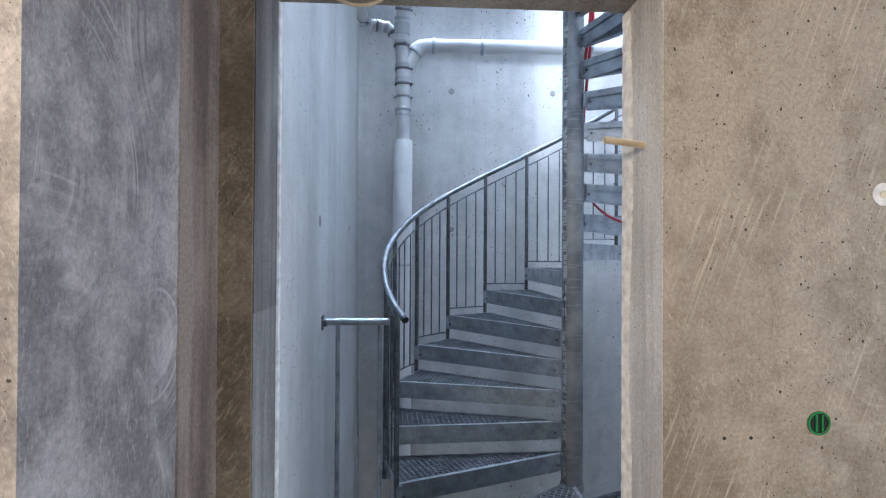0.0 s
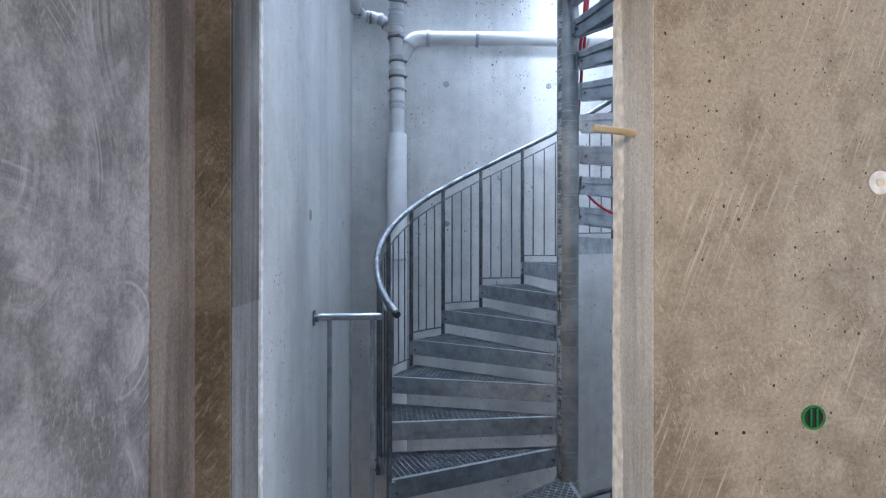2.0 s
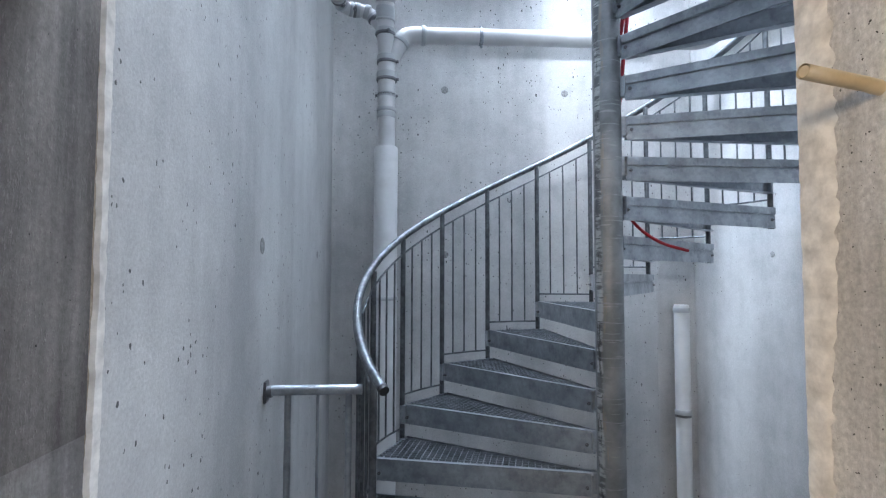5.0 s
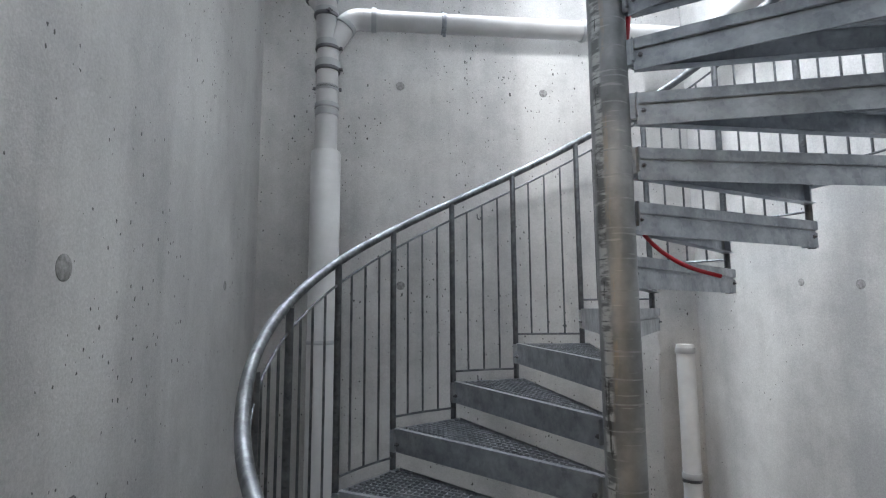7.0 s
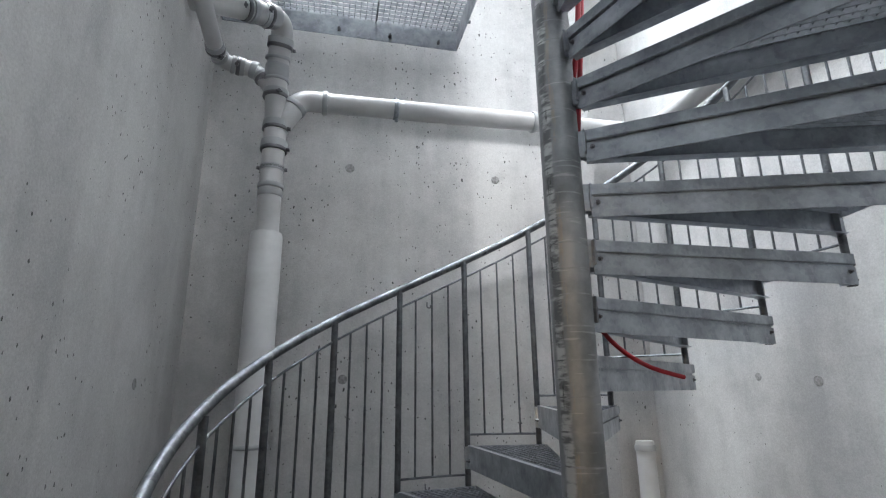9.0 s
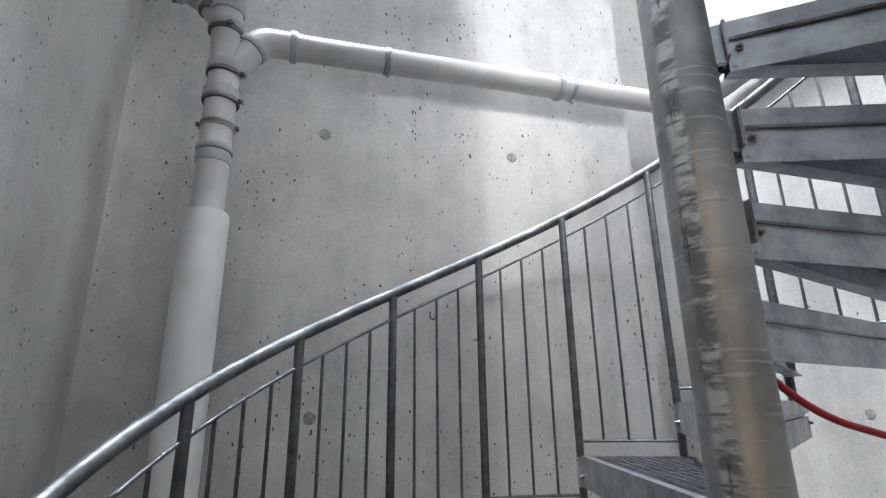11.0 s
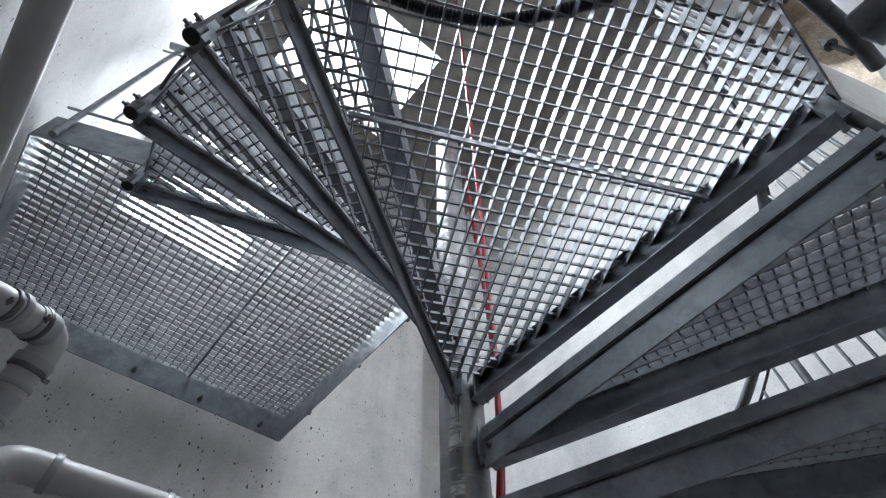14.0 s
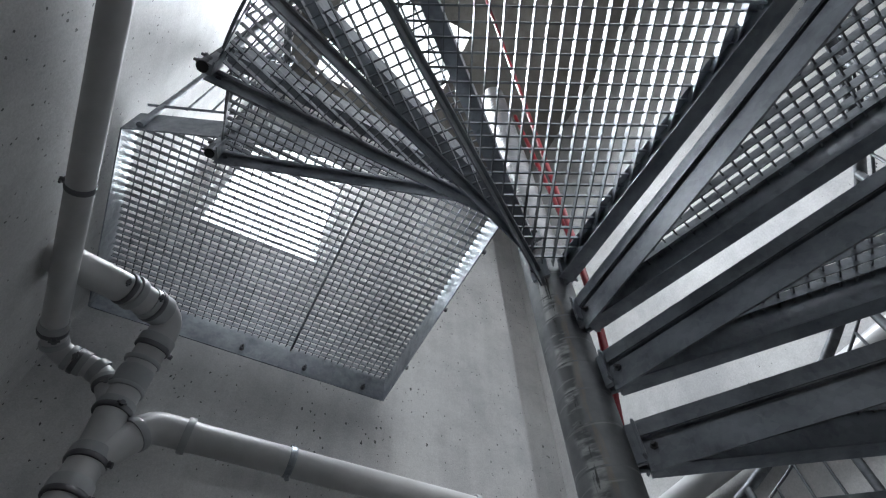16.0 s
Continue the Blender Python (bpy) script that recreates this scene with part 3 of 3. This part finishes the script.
# The angle isn't drilled; black plugs give its bolt holes their shade.
for x, y in ((-0.008, 0.10), (-0.008, 0.19), (-0.008, 0.30)):
    bm = bmesh.new()
    tube(bm, [(x, y, -0.0008), (x, y, 0.0068)], 0.0095, 14)
    part("bolt_hole_shade", bm, RUBBER_AND_HOLES, bracket, "black plug drawn as the shade of a bolt hole")

# ---- upper landing ----
PZ = FLOOR + 21 * RISE
upper = empty("upper_landing", (0, 0, PZ))
tagged(upper, "galvanised grating landing bolted to the concrete walls", "landing")
nx, ny = at(R, tread_angle(21))[:2]
UP = [(1.085, BACK - 0.05), (LEFT + 0.03, BACK - 0.05), (LEFT + 0.03, 3.96), (CX + nx, CY + ny), (1.01, 3.52), (1.085, 3.575)]
bm = bmesh.new()
grating(bm, UP, 0, 0.039, 0.039, -0.026, -0.002)
part("grating", bm, ZINC_DULL, upper)
for a, b in zip(UP, UP[1:] + UP[:1]):
    bm = bmesh.new()
    bar(bm, a, b, 0.006, -0.17, 0.0)
    part("edge_plate", bm, ZINC, upper)
bm = bmesh.new()
bar(bm, (0.5, 3.9), (0.5, BACK - 0.055), 0.008, -0.034, -0.001)
part("joint_bar", bm, ZINC, upper)
for x in (-0.1, 0.25, 0.6, 0.95):
    bm = bmesh.new()
    tube(bm, [(x, BACK - 0.075, -0.13), (x, BACK - 0.053, -0.13)], 0.012, 6)
    tube(bm, [(x, BACK - 0.09, -0.13), (x, BACK - 0.075, -0.13)], 0.006, 8)
    part("bolt", bm, STEEL, upper, "", True)
for y in (4.72, 4.25, 3.85):
    bm = bmesh.new()
    tube(bm, [(1.088, y, -0.13), (1.115, y, -0.13)], 0.012, 8)
    part("bolt", bm, STEEL, upper, "", True)

# ---- guard rail at the foot ----
guard = empty("guard_rail", (0, 0, FLOOR))
tagged(guard, "short galvanised guard rail fixed to the wall", "railing")
GY = 3.085
bm = bmesh.new()
tube(bm, [(-0.50, GY, 1.135), (-0.136, GY, 1.135)], 0.0212, 20)
part("top_rail", bm, ZINC, guard, "", True)
bm = bmesh.new()
box(bm, -0.527, -0.517, GY - 0.03, GY + 0.03, 1.085, 1.175, None, 0.004)
tube(bm, [(-0.52, GY, 1.13), (-0.498, GY, 1.13)], 0.024, 12)
part("wall_plate", bm, STEEL, guard, "dark wall fixing plate", True)
for x, r in ((-0.435, 0.014), (-0.315, 0.006), (-0.19, 0.014)):
    bm = bmesh.new()
    tube(bm, [(x, GY, -0.19), (x, GY, 1.125)], r, 10)
    part("post" if r > 0.01 else "baluster", bm, ZINC, guard, "", True)

# ---- railing on the upper landing ----
urail = empty("landing_railing", (0, 0, PZ))
tagged(urail, "galvanised tube railing along the upper landing edge", "railing")
ua, ub = Vector((LEFT + 0.05, 3.96, 0)), Vector((CX + nx, CY + ny, 0))
for f, r in ((0.1, 0.0145), (0.37, 0.006), (0.64, 0.006)):
    p = ua.lerp(ub, f)
    bm = bmesh.new()
    tube(bm, [p + Vector((0, -0.02, -0.15 if r > 0.01 else 0.06)), p + Vector((0, -0.02, 1.0 if r > 0.01 else 0.93))], r, 10)
    part("post" if r > 0.01 else "baluster", bm, ZINC, urail, "", True)
for z, r, name in ((1.03, 0.0212, "top_rail"), (0.93, 0.006, "upper_rod"), (0.06, 0.006, "lower_rod")):
    bm = bmesh.new()
    tube(bm, [ua + Vector((-0.02, -0.02, z)), ub + Vector((0, -0.02, z))], r, 12)
    part(name, bm, ZINC, urail, "", True)

# ---- waste pipes ----
def ring(bm, p, d, r, half):
    """A collar round a pipe at p with axis d."""
    p, d = Vector(p), Vector(d).normalized()
    tube(bm, [p - d * half, p - d * half * 0.6, p + d * half * 0.6, p + d * half], [r * 0.97, r, r, r * 0.97], 24)


def clamp(parent, p, d, r, lug=(1, 0, 0), mat=None):
    """A two-screw pipe strap."""
    bm = bmesh.new()
    ring(bm, p, d, r + 0.004, 0.011)
    p, d, u = Vector(p), Vector(d).normalized(), Vector(lug).normalized()
    q = p + u * (r + 0.008)
    tube(bm, [q - u * 0.01, q + u * 0.012], 0.011, 8)
    tube(bm, [q + u * 0.004 - d.cross(u) * 0.02, q + u * 0.004 + d.cross(u) * 0.02], 0.005, 6)
    part("strap", bm, mat or STEEL, parent, "", True)


SX, SY, SR = -0.10, 4.87, 0.066
stack = empty("waste_stack", (0, 0, 0))
tagged(stack, "grey plastic waste stack with branch and straps on concrete wall", "pipe")
bm = bmesh.new()
tube(bm, [(SX, SY, 2.5), (SX, SY, 3.3)], SR, 28)
part("stack_pipe", bm, PVC, stack, "", True)
bm = bmesh.new()
tube(bm, [(SX, SY, PIT), (SX, SY, 2.53), (SX, SY, 2.545)], [0.09, 0.09, 0.086], 28)
part("sleeve", bm, PVC, stack, "wider grey insulating sleeve", True)
bm = bmesh.new()
UPPER = [(SX, SY, 3.28), (-0.114, 4.862, 3.45), (-0.115, 4.84, 3.64), (-0.085, 4.735, 3.89), (-0.284, 4.56, 3.805), (LEFT - 0.05, 4.37, 3.68)]
tube(bm, rounded(UPPER, 0.10), SR, 28)
part("upper_pipe", bm, PVC, stack, "", True)
bm = bmesh.new()
tube(bm, rounded([(SX, SY, 3.20), (0.035, 4.90, 3.44), (0.13, 4.925, 3.462), (0.22, 4.93, 3.462)], 0.07), SR, 28)
part("branch", bm, PVC, stack, "", True)
bm = bmesh.new()
tube(bm, rounded([(0.15, 4.93, 3.462), (2.50, 4.93, 3.50), (2.56, 4.75, 3.52), (2.56, 2.2, 3.56)], 0.12), SR - 0.002, 28)
part("branch_pipe", bm, PVC, stack, "", True)
for p, d, r, hf in (((SX, SY, 3.235), (0, 0, 1), 0.077, 0.024), ((SX, SY, 3.10), (0, 0, 1), 0.079, 0.028), ((SX, SY, 2.835), (0, 0, 1), 0.076, 0.014), ((SX, SY, 2.79), (0, 0, 1), 0.073, 0.02),
                    ((SX, SY, 2.95), (0, 0, 1), 0.072, 0.016), ((SX, SY, 1.39), (0, 0, 1), 0.096, 0.012), ((-0.114, 4.862, 3.45), (0, -0.1, 1), 0.076, 0.022),
                    ((-0.115, 4.846, 3.59), (0, -0.15, 1), 0.073, 0.045), ((-0.115, 4.852, 3.535), (0, -0.12, 1), 0.0765, 0.009), ((-0.113, 4.825, 3.675), (0.03, -0.35, 1), 0.077, 0.01),
                    ((-0.101, 4.785, 3.77), (0.1, -0.4, 1), 0.078, 0.02), ((-0.165, 4.665, 3.855), (1, 0.88, 0.43), 0.074, 0.05), ((-0.255, 4.586, 3.818), (0.86, 0.76, 0.37), 0.077, 0.016), ((0.0, 4.893, 3.385), (0.55, 0.1, 0.9), 0.077, 0.016), ((0.185, 4.93, 3.462), (1, 0, 0), 0.078, 0.016),
                    ((1.62, 4.93, 3.485), (1, 0, 0), 0.075, 0.014)):
    bm = bmesh.new()
    ring(bm, p, d, r, hf)
    part("collar", bm, PVC_RIM, stack, "", True)
for p, d, r, lug in (((SX, SY, 3.21), (0, 0, 1), 0.074, (1, -0.3, 0)), ((SX, SY, 3.072), (0, 0, 1), 0.076, (1, -0.3, 0)), ((-0.113, 4.863, 3.428), (0, -0.05, 1), 0.075, (0.3, -1, 0)),
                     ((0.65, 4.93, 3.47), (1, 0, 0), 0.066, (0, 0, -1)), ((SX, SY, 2.95), (0, 0, 1), 0.068, (1, 0, 0)), ((SX, SY, 2.951), (0, 0, 1), 0.068, (-1, 0, 0)),
                     ((-0.284, 4.56, 3.803), (0.86, 0.7, 0.37), 0.069, (0.2, -0.9, -0.4)), ((-0.175, 4.656, 3.851), (1, 0.88, 0.43), 0.0745, (0.4, -1, -0.2)), ((-0.104, 4.796, 3.742), (0.1, -0.4, 1), 0.074, (1, 0.3, 0)), ((0.64, 4.93, 3.47), (1, 0, 0), 0.066, (0, 0, 1)), ((1.70, 4.93, 3.486), (1, 0, 0), 0.066, (0, 0, -1))):
    clamp(stack, p, d, r, lug, ZINC if d == (1, 0, 0) else STEEL)

drain = empty("drain_pipe", (0, 0, 0))
tagged(drain, "grey plastic drain pipe along the wall with elbows", "pipe")
DZ, DR = 3.63, 0.047
bm = bmesh.new()
tube(bm, rounded([(-0.452, WALL_B, DZ + 0.20), (-0.46, 4.76, DZ), (-0.42, 4.845, DZ - 0.012), (-0.235, 4.872, DZ - 0.025), (-0.115, 4.866, DZ - 0.19)], 0.06), DR, 24)
part("pipe", bm, PVC, drain, "", True)
for p, d, w in (((-0.459, 4.71, DZ + 0.003), (0, 1, -0.06), 0.02), ((-0.445, 4.80, DZ - 0.006), (0.4, 1, -0.1), 0.012), ((-0.375, 4.853, DZ - 0.015), (1, 0.25, -0.08), 0.012), ((-0.325, 4.860, DZ - 0.019), (1, 0.15, -0.08), 0.018),
                ((-0.205, 4.871, DZ - 0.066), (1, 0, -1.35), 0.016), ((-0.255, 4.869, DZ - 0.026), (1, 0.1, -0.3), 0.02)):
    bm = bmesh.new()
    ring(bm, p, d, DR + 0.008, w)
    part("collar", bm, PVC_RIM, drain, "", True)
for y in (4.03, 2.4):
    clamp(drain, (-0.4575, y, DZ + 0.066 * (4.76 - y)), (0, 1, 0), DR, (-1, 0, 0))
clamp(drain, (-0.459, 4.735, DZ + 0.001), (0, 1, -0.06), DR + 0.006, (0.6, 0, -1))
clamp(drain, (-0.345, 4.858, DZ - 0.018), (1, 0.2, -0.08), DR + 0.006, (0, -1, -0.4))
clamp(drain, (-0.197, 4.871, DZ - 0.077), (1, 0, -1.35), DR + 0.005, (0, -1, -0.4))

conduit = empty("riser_pipe", (2.45, 5.26, PIT))
tagged(conduit, "capped pale grey plastic riser pipe in wall recess", "pipe")
bm = bmesh.new()
tube(bm, [(0, 0, 0), (0, 0, 1.30 - PIT), (0, 0, 1.315 - PIT)], [0.062, 0.062, 0.058], 24)
part("pipe", bm, PVC, conduit, "", True)
for z in (1.27, 0.40):
    bm = bmesh.new()
    ring(bm, (0, 0, z - PIT), (0, 0, 1), 0.069, 0.02)
    part("collar", bm, PVC_RIM, conduit, "", True)
clamp(conduit, (0, 0, 0.37 - PIT), (0, 0, 1), 0.062, (-1, -0.3, 0))

# ---- cables and hose ----
def cable(name, pts, r, mat, label, rad=0.2):
    bm = bmesh.new()
    tube(bm, rounded(pts, rad, 8), r, 10)
    return tagged(part(name, bm, mat, None, "", True), label, "cable")


cable("red_cable", [(1.19, 3.60, 1.98), (1.27, 3.60, 1.84), (1.40, 3.58, 1.74), (1.56, 3.575, 1.70)], 0.0085, RED, "red cable end hanging under a tread beside the pole", 0.1)
cable("red_cable", [(1.15, 3.60, 1.9), (1.15, 3.60, 2.55), (1.19, 3.45, 3.05), (1.185, 3.40, 3.6), (1.10, 3.28, 5.2), (0.92, 3.05, TOP)], 0.011, RED, "red cable running up beside the steel pole")
cable("red_cable", [(1.17, 3.60, 2.2), (1.215, 3.45, 3.2), (1.21, 3.43, 3.8), (1.17, 3.44, 5.0)], 0.0105, RED, "thin red cable running up beside the steel pole")
bm = bmesh.new()
path = rounded([(0.13, 2.70, LZ + 0.016), (0.25, 2.66, LZ + 0.016), (0.37, 2.60, LZ + 0.016), (0.47, 2.50, LZ + 0.016), (0.56, 2.37, LZ + 0.016)], 0.08, 30)
tube(bm, path, [0.0125 + 0.0022 * (i % 2) for i in range(len(path))], 12)
tagged(part("corrugated_hose", bm, RUBBER_AND_HOLES, None, "", False), "black corrugated hose lying on the grating landing", "hose")
bm = bmesh.new()
tube(bm, [(0.095, 2.705, LZ + d) for d in (0.0, 0.005, 0.03, 0.036, 0.07, 0.076, 0.10, 0.105)], [0.045, 0.05, 0.05, 0.044, 0.044, 0.05, 0.05, 0.046], 24)
tagged(part("cable_drum", bm, RUBBER_AND_HOLES, None, "", True), "small black spool standing on the grating landing", "spool")

bm = bmesh.new()
tube(bm, [(0.47, 2.335, LZ + d) for d in (0.0, 0.005, 0.03, 0.036, 0.07, 0.076, 0.10, 0.105)], [0.045, 0.05, 0.05, 0.044, 0.044, 0.05, 0.05, 0.046], 24)
tagged(part("cable_drum", bm, RUBBER_AND_HOLES, None, "", True), "small black spool at the hose end on the grating landing", "spool")

# ---- things on the doorway ----
bm = bmesh.new()
tube(bm, [(DOOR_R + 0.04, 1.585, 1.83), (DOOR_R - 0.03, 1.58, 1.842), (DOOR_R - 0.138, 1.563, 1.850)], 0.011, 14, False)
tube(bm, [(DOOR_R + 0.04, 1.585, 1.83), (DOOR_R - 0.03, 1.58, 1.842), (DOOR_R - 0.137, 1.563, 1.850)], 0.0085, 14)
tagged(part("conduit_stub", bm, CREAM, None, "", True), "cream plastic conduit stub sticking out of the concrete", "conduit")
bm = bmesh.new()
loop = [(0.02 + 0.11 * math.sin(a) - 0.19, 1.6 + 0.02 * math.cos(a), LINTEL + 0.03 - 0.085 * math.cos(a)) for a in (radians(k) for k in range(-115, 116, 10))]
tube(bm, loop, 0.006, 10)
tagged(part("cable_loop", bm, CREAM, None, "", True), "cream cable loop hanging from the lintel", "cable")

wallbox = empty("wall_box", (1.185, WALL_A, 1.01))
tagged(wallbox, "green round flush electrical box set in concrete", "socket box")
m = pose(0, 0, 0, 90, 0, 0)
bm = bmesh.new()
for r0, r1, y0, y1 in ((0.029, 0.035, -0.004, 0.0),):
    ro = [(r1 * math.cos(a), r1 * math.sin(a)) for a in (2 * math.pi * k / 32 for k in range(32))]
    for k in range(32):
        a, b = 2 * math.pi * k / 32, 2 * math.pi * (k + 1) / 32
        q = [bm.verts.new((r * math.cos(t), y, r * math.sin(t))) for r, t, y in ((r0, a, y0), (r0, b, y0), (r1, b, y0), (r1, a, y0), (r1, a, y1 - 0.001), (r1, b, y1 - 0.001))]
        bm.faces.new(q[:4])
        bm.faces.new((q[3], q[2], q[5], q[4]))
part("rim", bm, GREEN, wallbox)
# Flat disc: the shade of the deep box is put into its colour.
bm = bmesh.new()
tube(bm, [(0, -0.0015, 0), (0, -0.001, 0)], 0.0292, 32)
part("inside", bm, DARK, wallbox, "black disc standing for the shade inside the box")
for x in (-0.009, 0.009):
    bm = bmesh.new()
    box(bm, x - 0.0025, x + 0.0025, -0.005, -0.0016, -0.024, 0.024)
    part("rib", bm, GREEN, wallbox)
plug = empty("cone_plug", (1.383, WALL_A, 1.68))
tagged(plug, "pale round formwork tie plug in the concrete", "plug")
bm = bmesh.new()
tube(bm, [(0, -0.003, 0), (0, 0.0, 0)], 0.034, 28)
part("disc", bm, GROUT, plug)
bm = bmesh.new()
tube(bm, [(0, -0.005, 0), (0, -0.0031, 0)], 0.012, 16)
part("hole", bm, CREAM, plug)

# ---- upper window, skylight, daylight beyond ----
win = empty("window_1", (0, 0, 0))
tagged(win, "upper window with pale frame above the landing", "window", kind="structure")
for b in ((W0, W0 + 0.05, WS, WT), (W1 - 0.05, W1, WS, WT), (W0 + 0.05, W1 - 0.05, WS, WS + 0.05), (W0 + 0.05, W1 - 0.05, WT - 0.05, WT)):
    bm = bmesh.new()
    box(bm, b[0], b[1], BACK + 0.10, BACK + 0.16, b[2], b[3])
    part("window_frame", bm, FRAME_PAINT, win)
bm = bmesh.new()
box(bm, W0 + 0.05, W1 - 0.05, BACK + 0.125, BACK + 0.131, WS + 0.05, WT - 0.05)
pane = part("pane", bm, GLASS, win)
pane.visible_shadow = False
glow, glnt, glb = material("bright_overcast_sky")
glb.inputs["Base Color"].default_value = (0.8, 0.8, 0.8, 1)
glb.inputs["Emission Color"].default_value, glb.inputs["Emission Strength"].default_value = (0.93, 0.97, 1.0, 1), 2.5
structure("backdrop", [(W0 - 1.5, W1 + 1.5, BACK + 1.6, BACK + 1.62, WS - 2, WT + 3)], glow, "bright overcast sky beyond the window", "sky")
structure("backdrop_above", [(K0 - 4, K1 + 4, K2 - 4, K3 + 4, TOP + 3.4, TOP + 3.42)], glow, "bright overcast sky above the skylight", "sky")
structure("backdrop_room", [(4.6, 4.62, -3.0, 1.8, -0.5, 3.6)], glow, "bright overcast sky beyond the assumed room window", "sky")

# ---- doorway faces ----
structure("trim_right_reveal", [(DOOR_R - 0.004, DOOR_R - 0.0005, WALL_A + 0.002, WALL_B - 0.002, FLOOR, LINTEL - 0.001)], REVEAL_PALE_LIT, "whitish smeared concrete face of the doorway, its side light in the colour", "trim")
structure("trim_left_strip", [(LEFT - 0.009, DOOR_L - 0.001, WALL_A - 0.004, WALL_A - 0.0005, FLOOR, LINTEL + 0.3)], CONCRETE_STRIP, "darker brown concrete strip with slanting scratches beside the doorway", "trim")


def corner_render(bm):
    """Mortar worked into the recess corner, thinner towards its uneven edge."""
    rng = random.Random(11)
    z, prev = FLOOR, None
    while z < 2.75:
        x, w = LEFT - 0.015, 0.215 + rng.uniform(-0.003, 0.003)
        row = [bm.verts.new(c) for c in ((x - 0.004, WALL_A - w - 0.004, z), (x + 0.0035, WALL_A - w, z), (x + 0.002, WALL_A - 0.13, z), (x + 0.004, WALL_A - 0.045, z), (x + 0.012, WALL_A - 0.012, z), (x + 0.014, WALL_A + 0.002, z))]
        if prev:
            for k in range(5):
                bm.faces.new((prev[k], prev[k + 1], row[k + 1], row[k]))
        prev, z = row, z + rng.uniform(0.03, 0.08)


structure("trim_corner_render", [], CORNER_RENDER, "streaky brown-grey mortar worked into the recess corner", "trim", corner_render)
structure("trim_left_reveal", [(DOOR_L + 0.0005, DOOR_L + 0.004, WALL_A + 0.002, WALL_B - 0.03, 1.33, LINTEL - 0.001)], REVEAL_DARK_SHADED, "dark stained concrete face of the doorway, its shade in the colour", "trim")
structure("trim_left_reveal_low", [(DOOR_L + 0.0005, DOOR_L + 0.003, WALL_A + 0.002, WALL_B - 0.03, FLOOR, 1.33)], REVEAL_GREY_SHADED, "grey concrete face of the doorway, its shade in the colour", "trim")


def ragged_edge(name, x, side, y, seed, width):
    """A chipped mortar strip down the back edge of the doorway."""
    rng = random.Random(seed)
    bm = bmesh.new()
    z, prev = FLOOR, None
    while z < LINTEL:
        w = width * (0.85 + 0.22 * math.sin(z * 5 + seed) + rng.uniform(-0.1, 0.1))
        row = [bm.verts.new(c) for c in ((x, y - w, z), (x + side * 0.007, y - w * 0.8, z), (x + side * 0.009 * rng.uniform(0.85, 1.15), y, z), (x, y + 0.004, z))]
        if prev:
            for k in range(3):
                bm.faces.new((prev[k], prev[k + 1], row[k + 1], row[k]))
        prev, z = row, z + rng.uniform(0.008, 0.022)
    tagged(part(name, bm, GROUT, None, "", True), "chipped whitish mortar strip on the doorway edge", "trim", kind="structure")


ragged_edge("trim_mortar_left", DOOR_L, 1, WALL_B, 3, 0.028)
ragged_edge("trim_mortar_right", DOOR_R - 0.004, -1, WALL_B, 5, 0.065)

# ---- formwork tie patches ----
PATCH = plain("tie_patch_mortar", (0.30, 0.30, 0.295), 0.85, 0.0, 0.25, 60)
for wall, x, y, z, r in (("n", 0.364, BACK, 3.07, 0.03), ("n", 1.36, BACK, 3.07, 0.028), ("n", 0.37, BACK, 1.73, 0.028), ("w", LEFT, 3.01, 1.68, 0.033), ("w", LEFT, 4.37, 1.70, 0.024), ("e", RIGHT, 4.02, 1.69, 0.026), ("e", RIGHT, 4.39, 1.72, 0.022)):
    bm = bmesh.new()
    d = {"n": Vector((0, -1, 0)), "w": Vector((1, 0, 0)), "e": Vector((-1, 0, 0))}[wall]
    p = Vector((x, y, z))
    tube(bm, [p - d * 0.002, p + d * 0.0012, p + d * 0.0022], [r, r, r * 0.8], 22)
    tagged(part("tie_patch", bm, PATCH, None, "", True), "round grey mortar patch over a formwork tie hole", "patch", "tie patches")
# Two black discs on the wall face stand for shaded nail holes.
for x, z in ((0.98, 0.97), (1.06, 0.97)):
    bm = bmesh.new()
    tube(bm, [(x - 0.08, WALL_A - 0.0012, z), (x - 0.08, WALL_A + 0.002, z)], 0.005, 12)
    tagged(part("nail_hole_shade", bm, DARK, None, "", True), "small black disc drawn as the shade of a nail hole", "hole", "nail holes")

# ---- wire hooks left on the railing ----
for deg, z in ((102.5, 2.135), (103.0, 1.19)):
    p = Vector((CX, CY, 0)) + at(POST_R, deg, z)
    bm = bmesh.new()
    tube(bm, rounded([p + Vector((0, -0.008, 0.008)), p + Vector((0, -0.012, -0.02)), p + Vector((0.018, -0.014, -0.026)), p + Vector((0.02, -0.014, -0.008))], 0.008, 5), 0.004, 8)
    tagged(part("wire_hook", bm, STEEL, None, "", True), "small dark wire hook hung on a railing rod", "hook", "wire hooks")
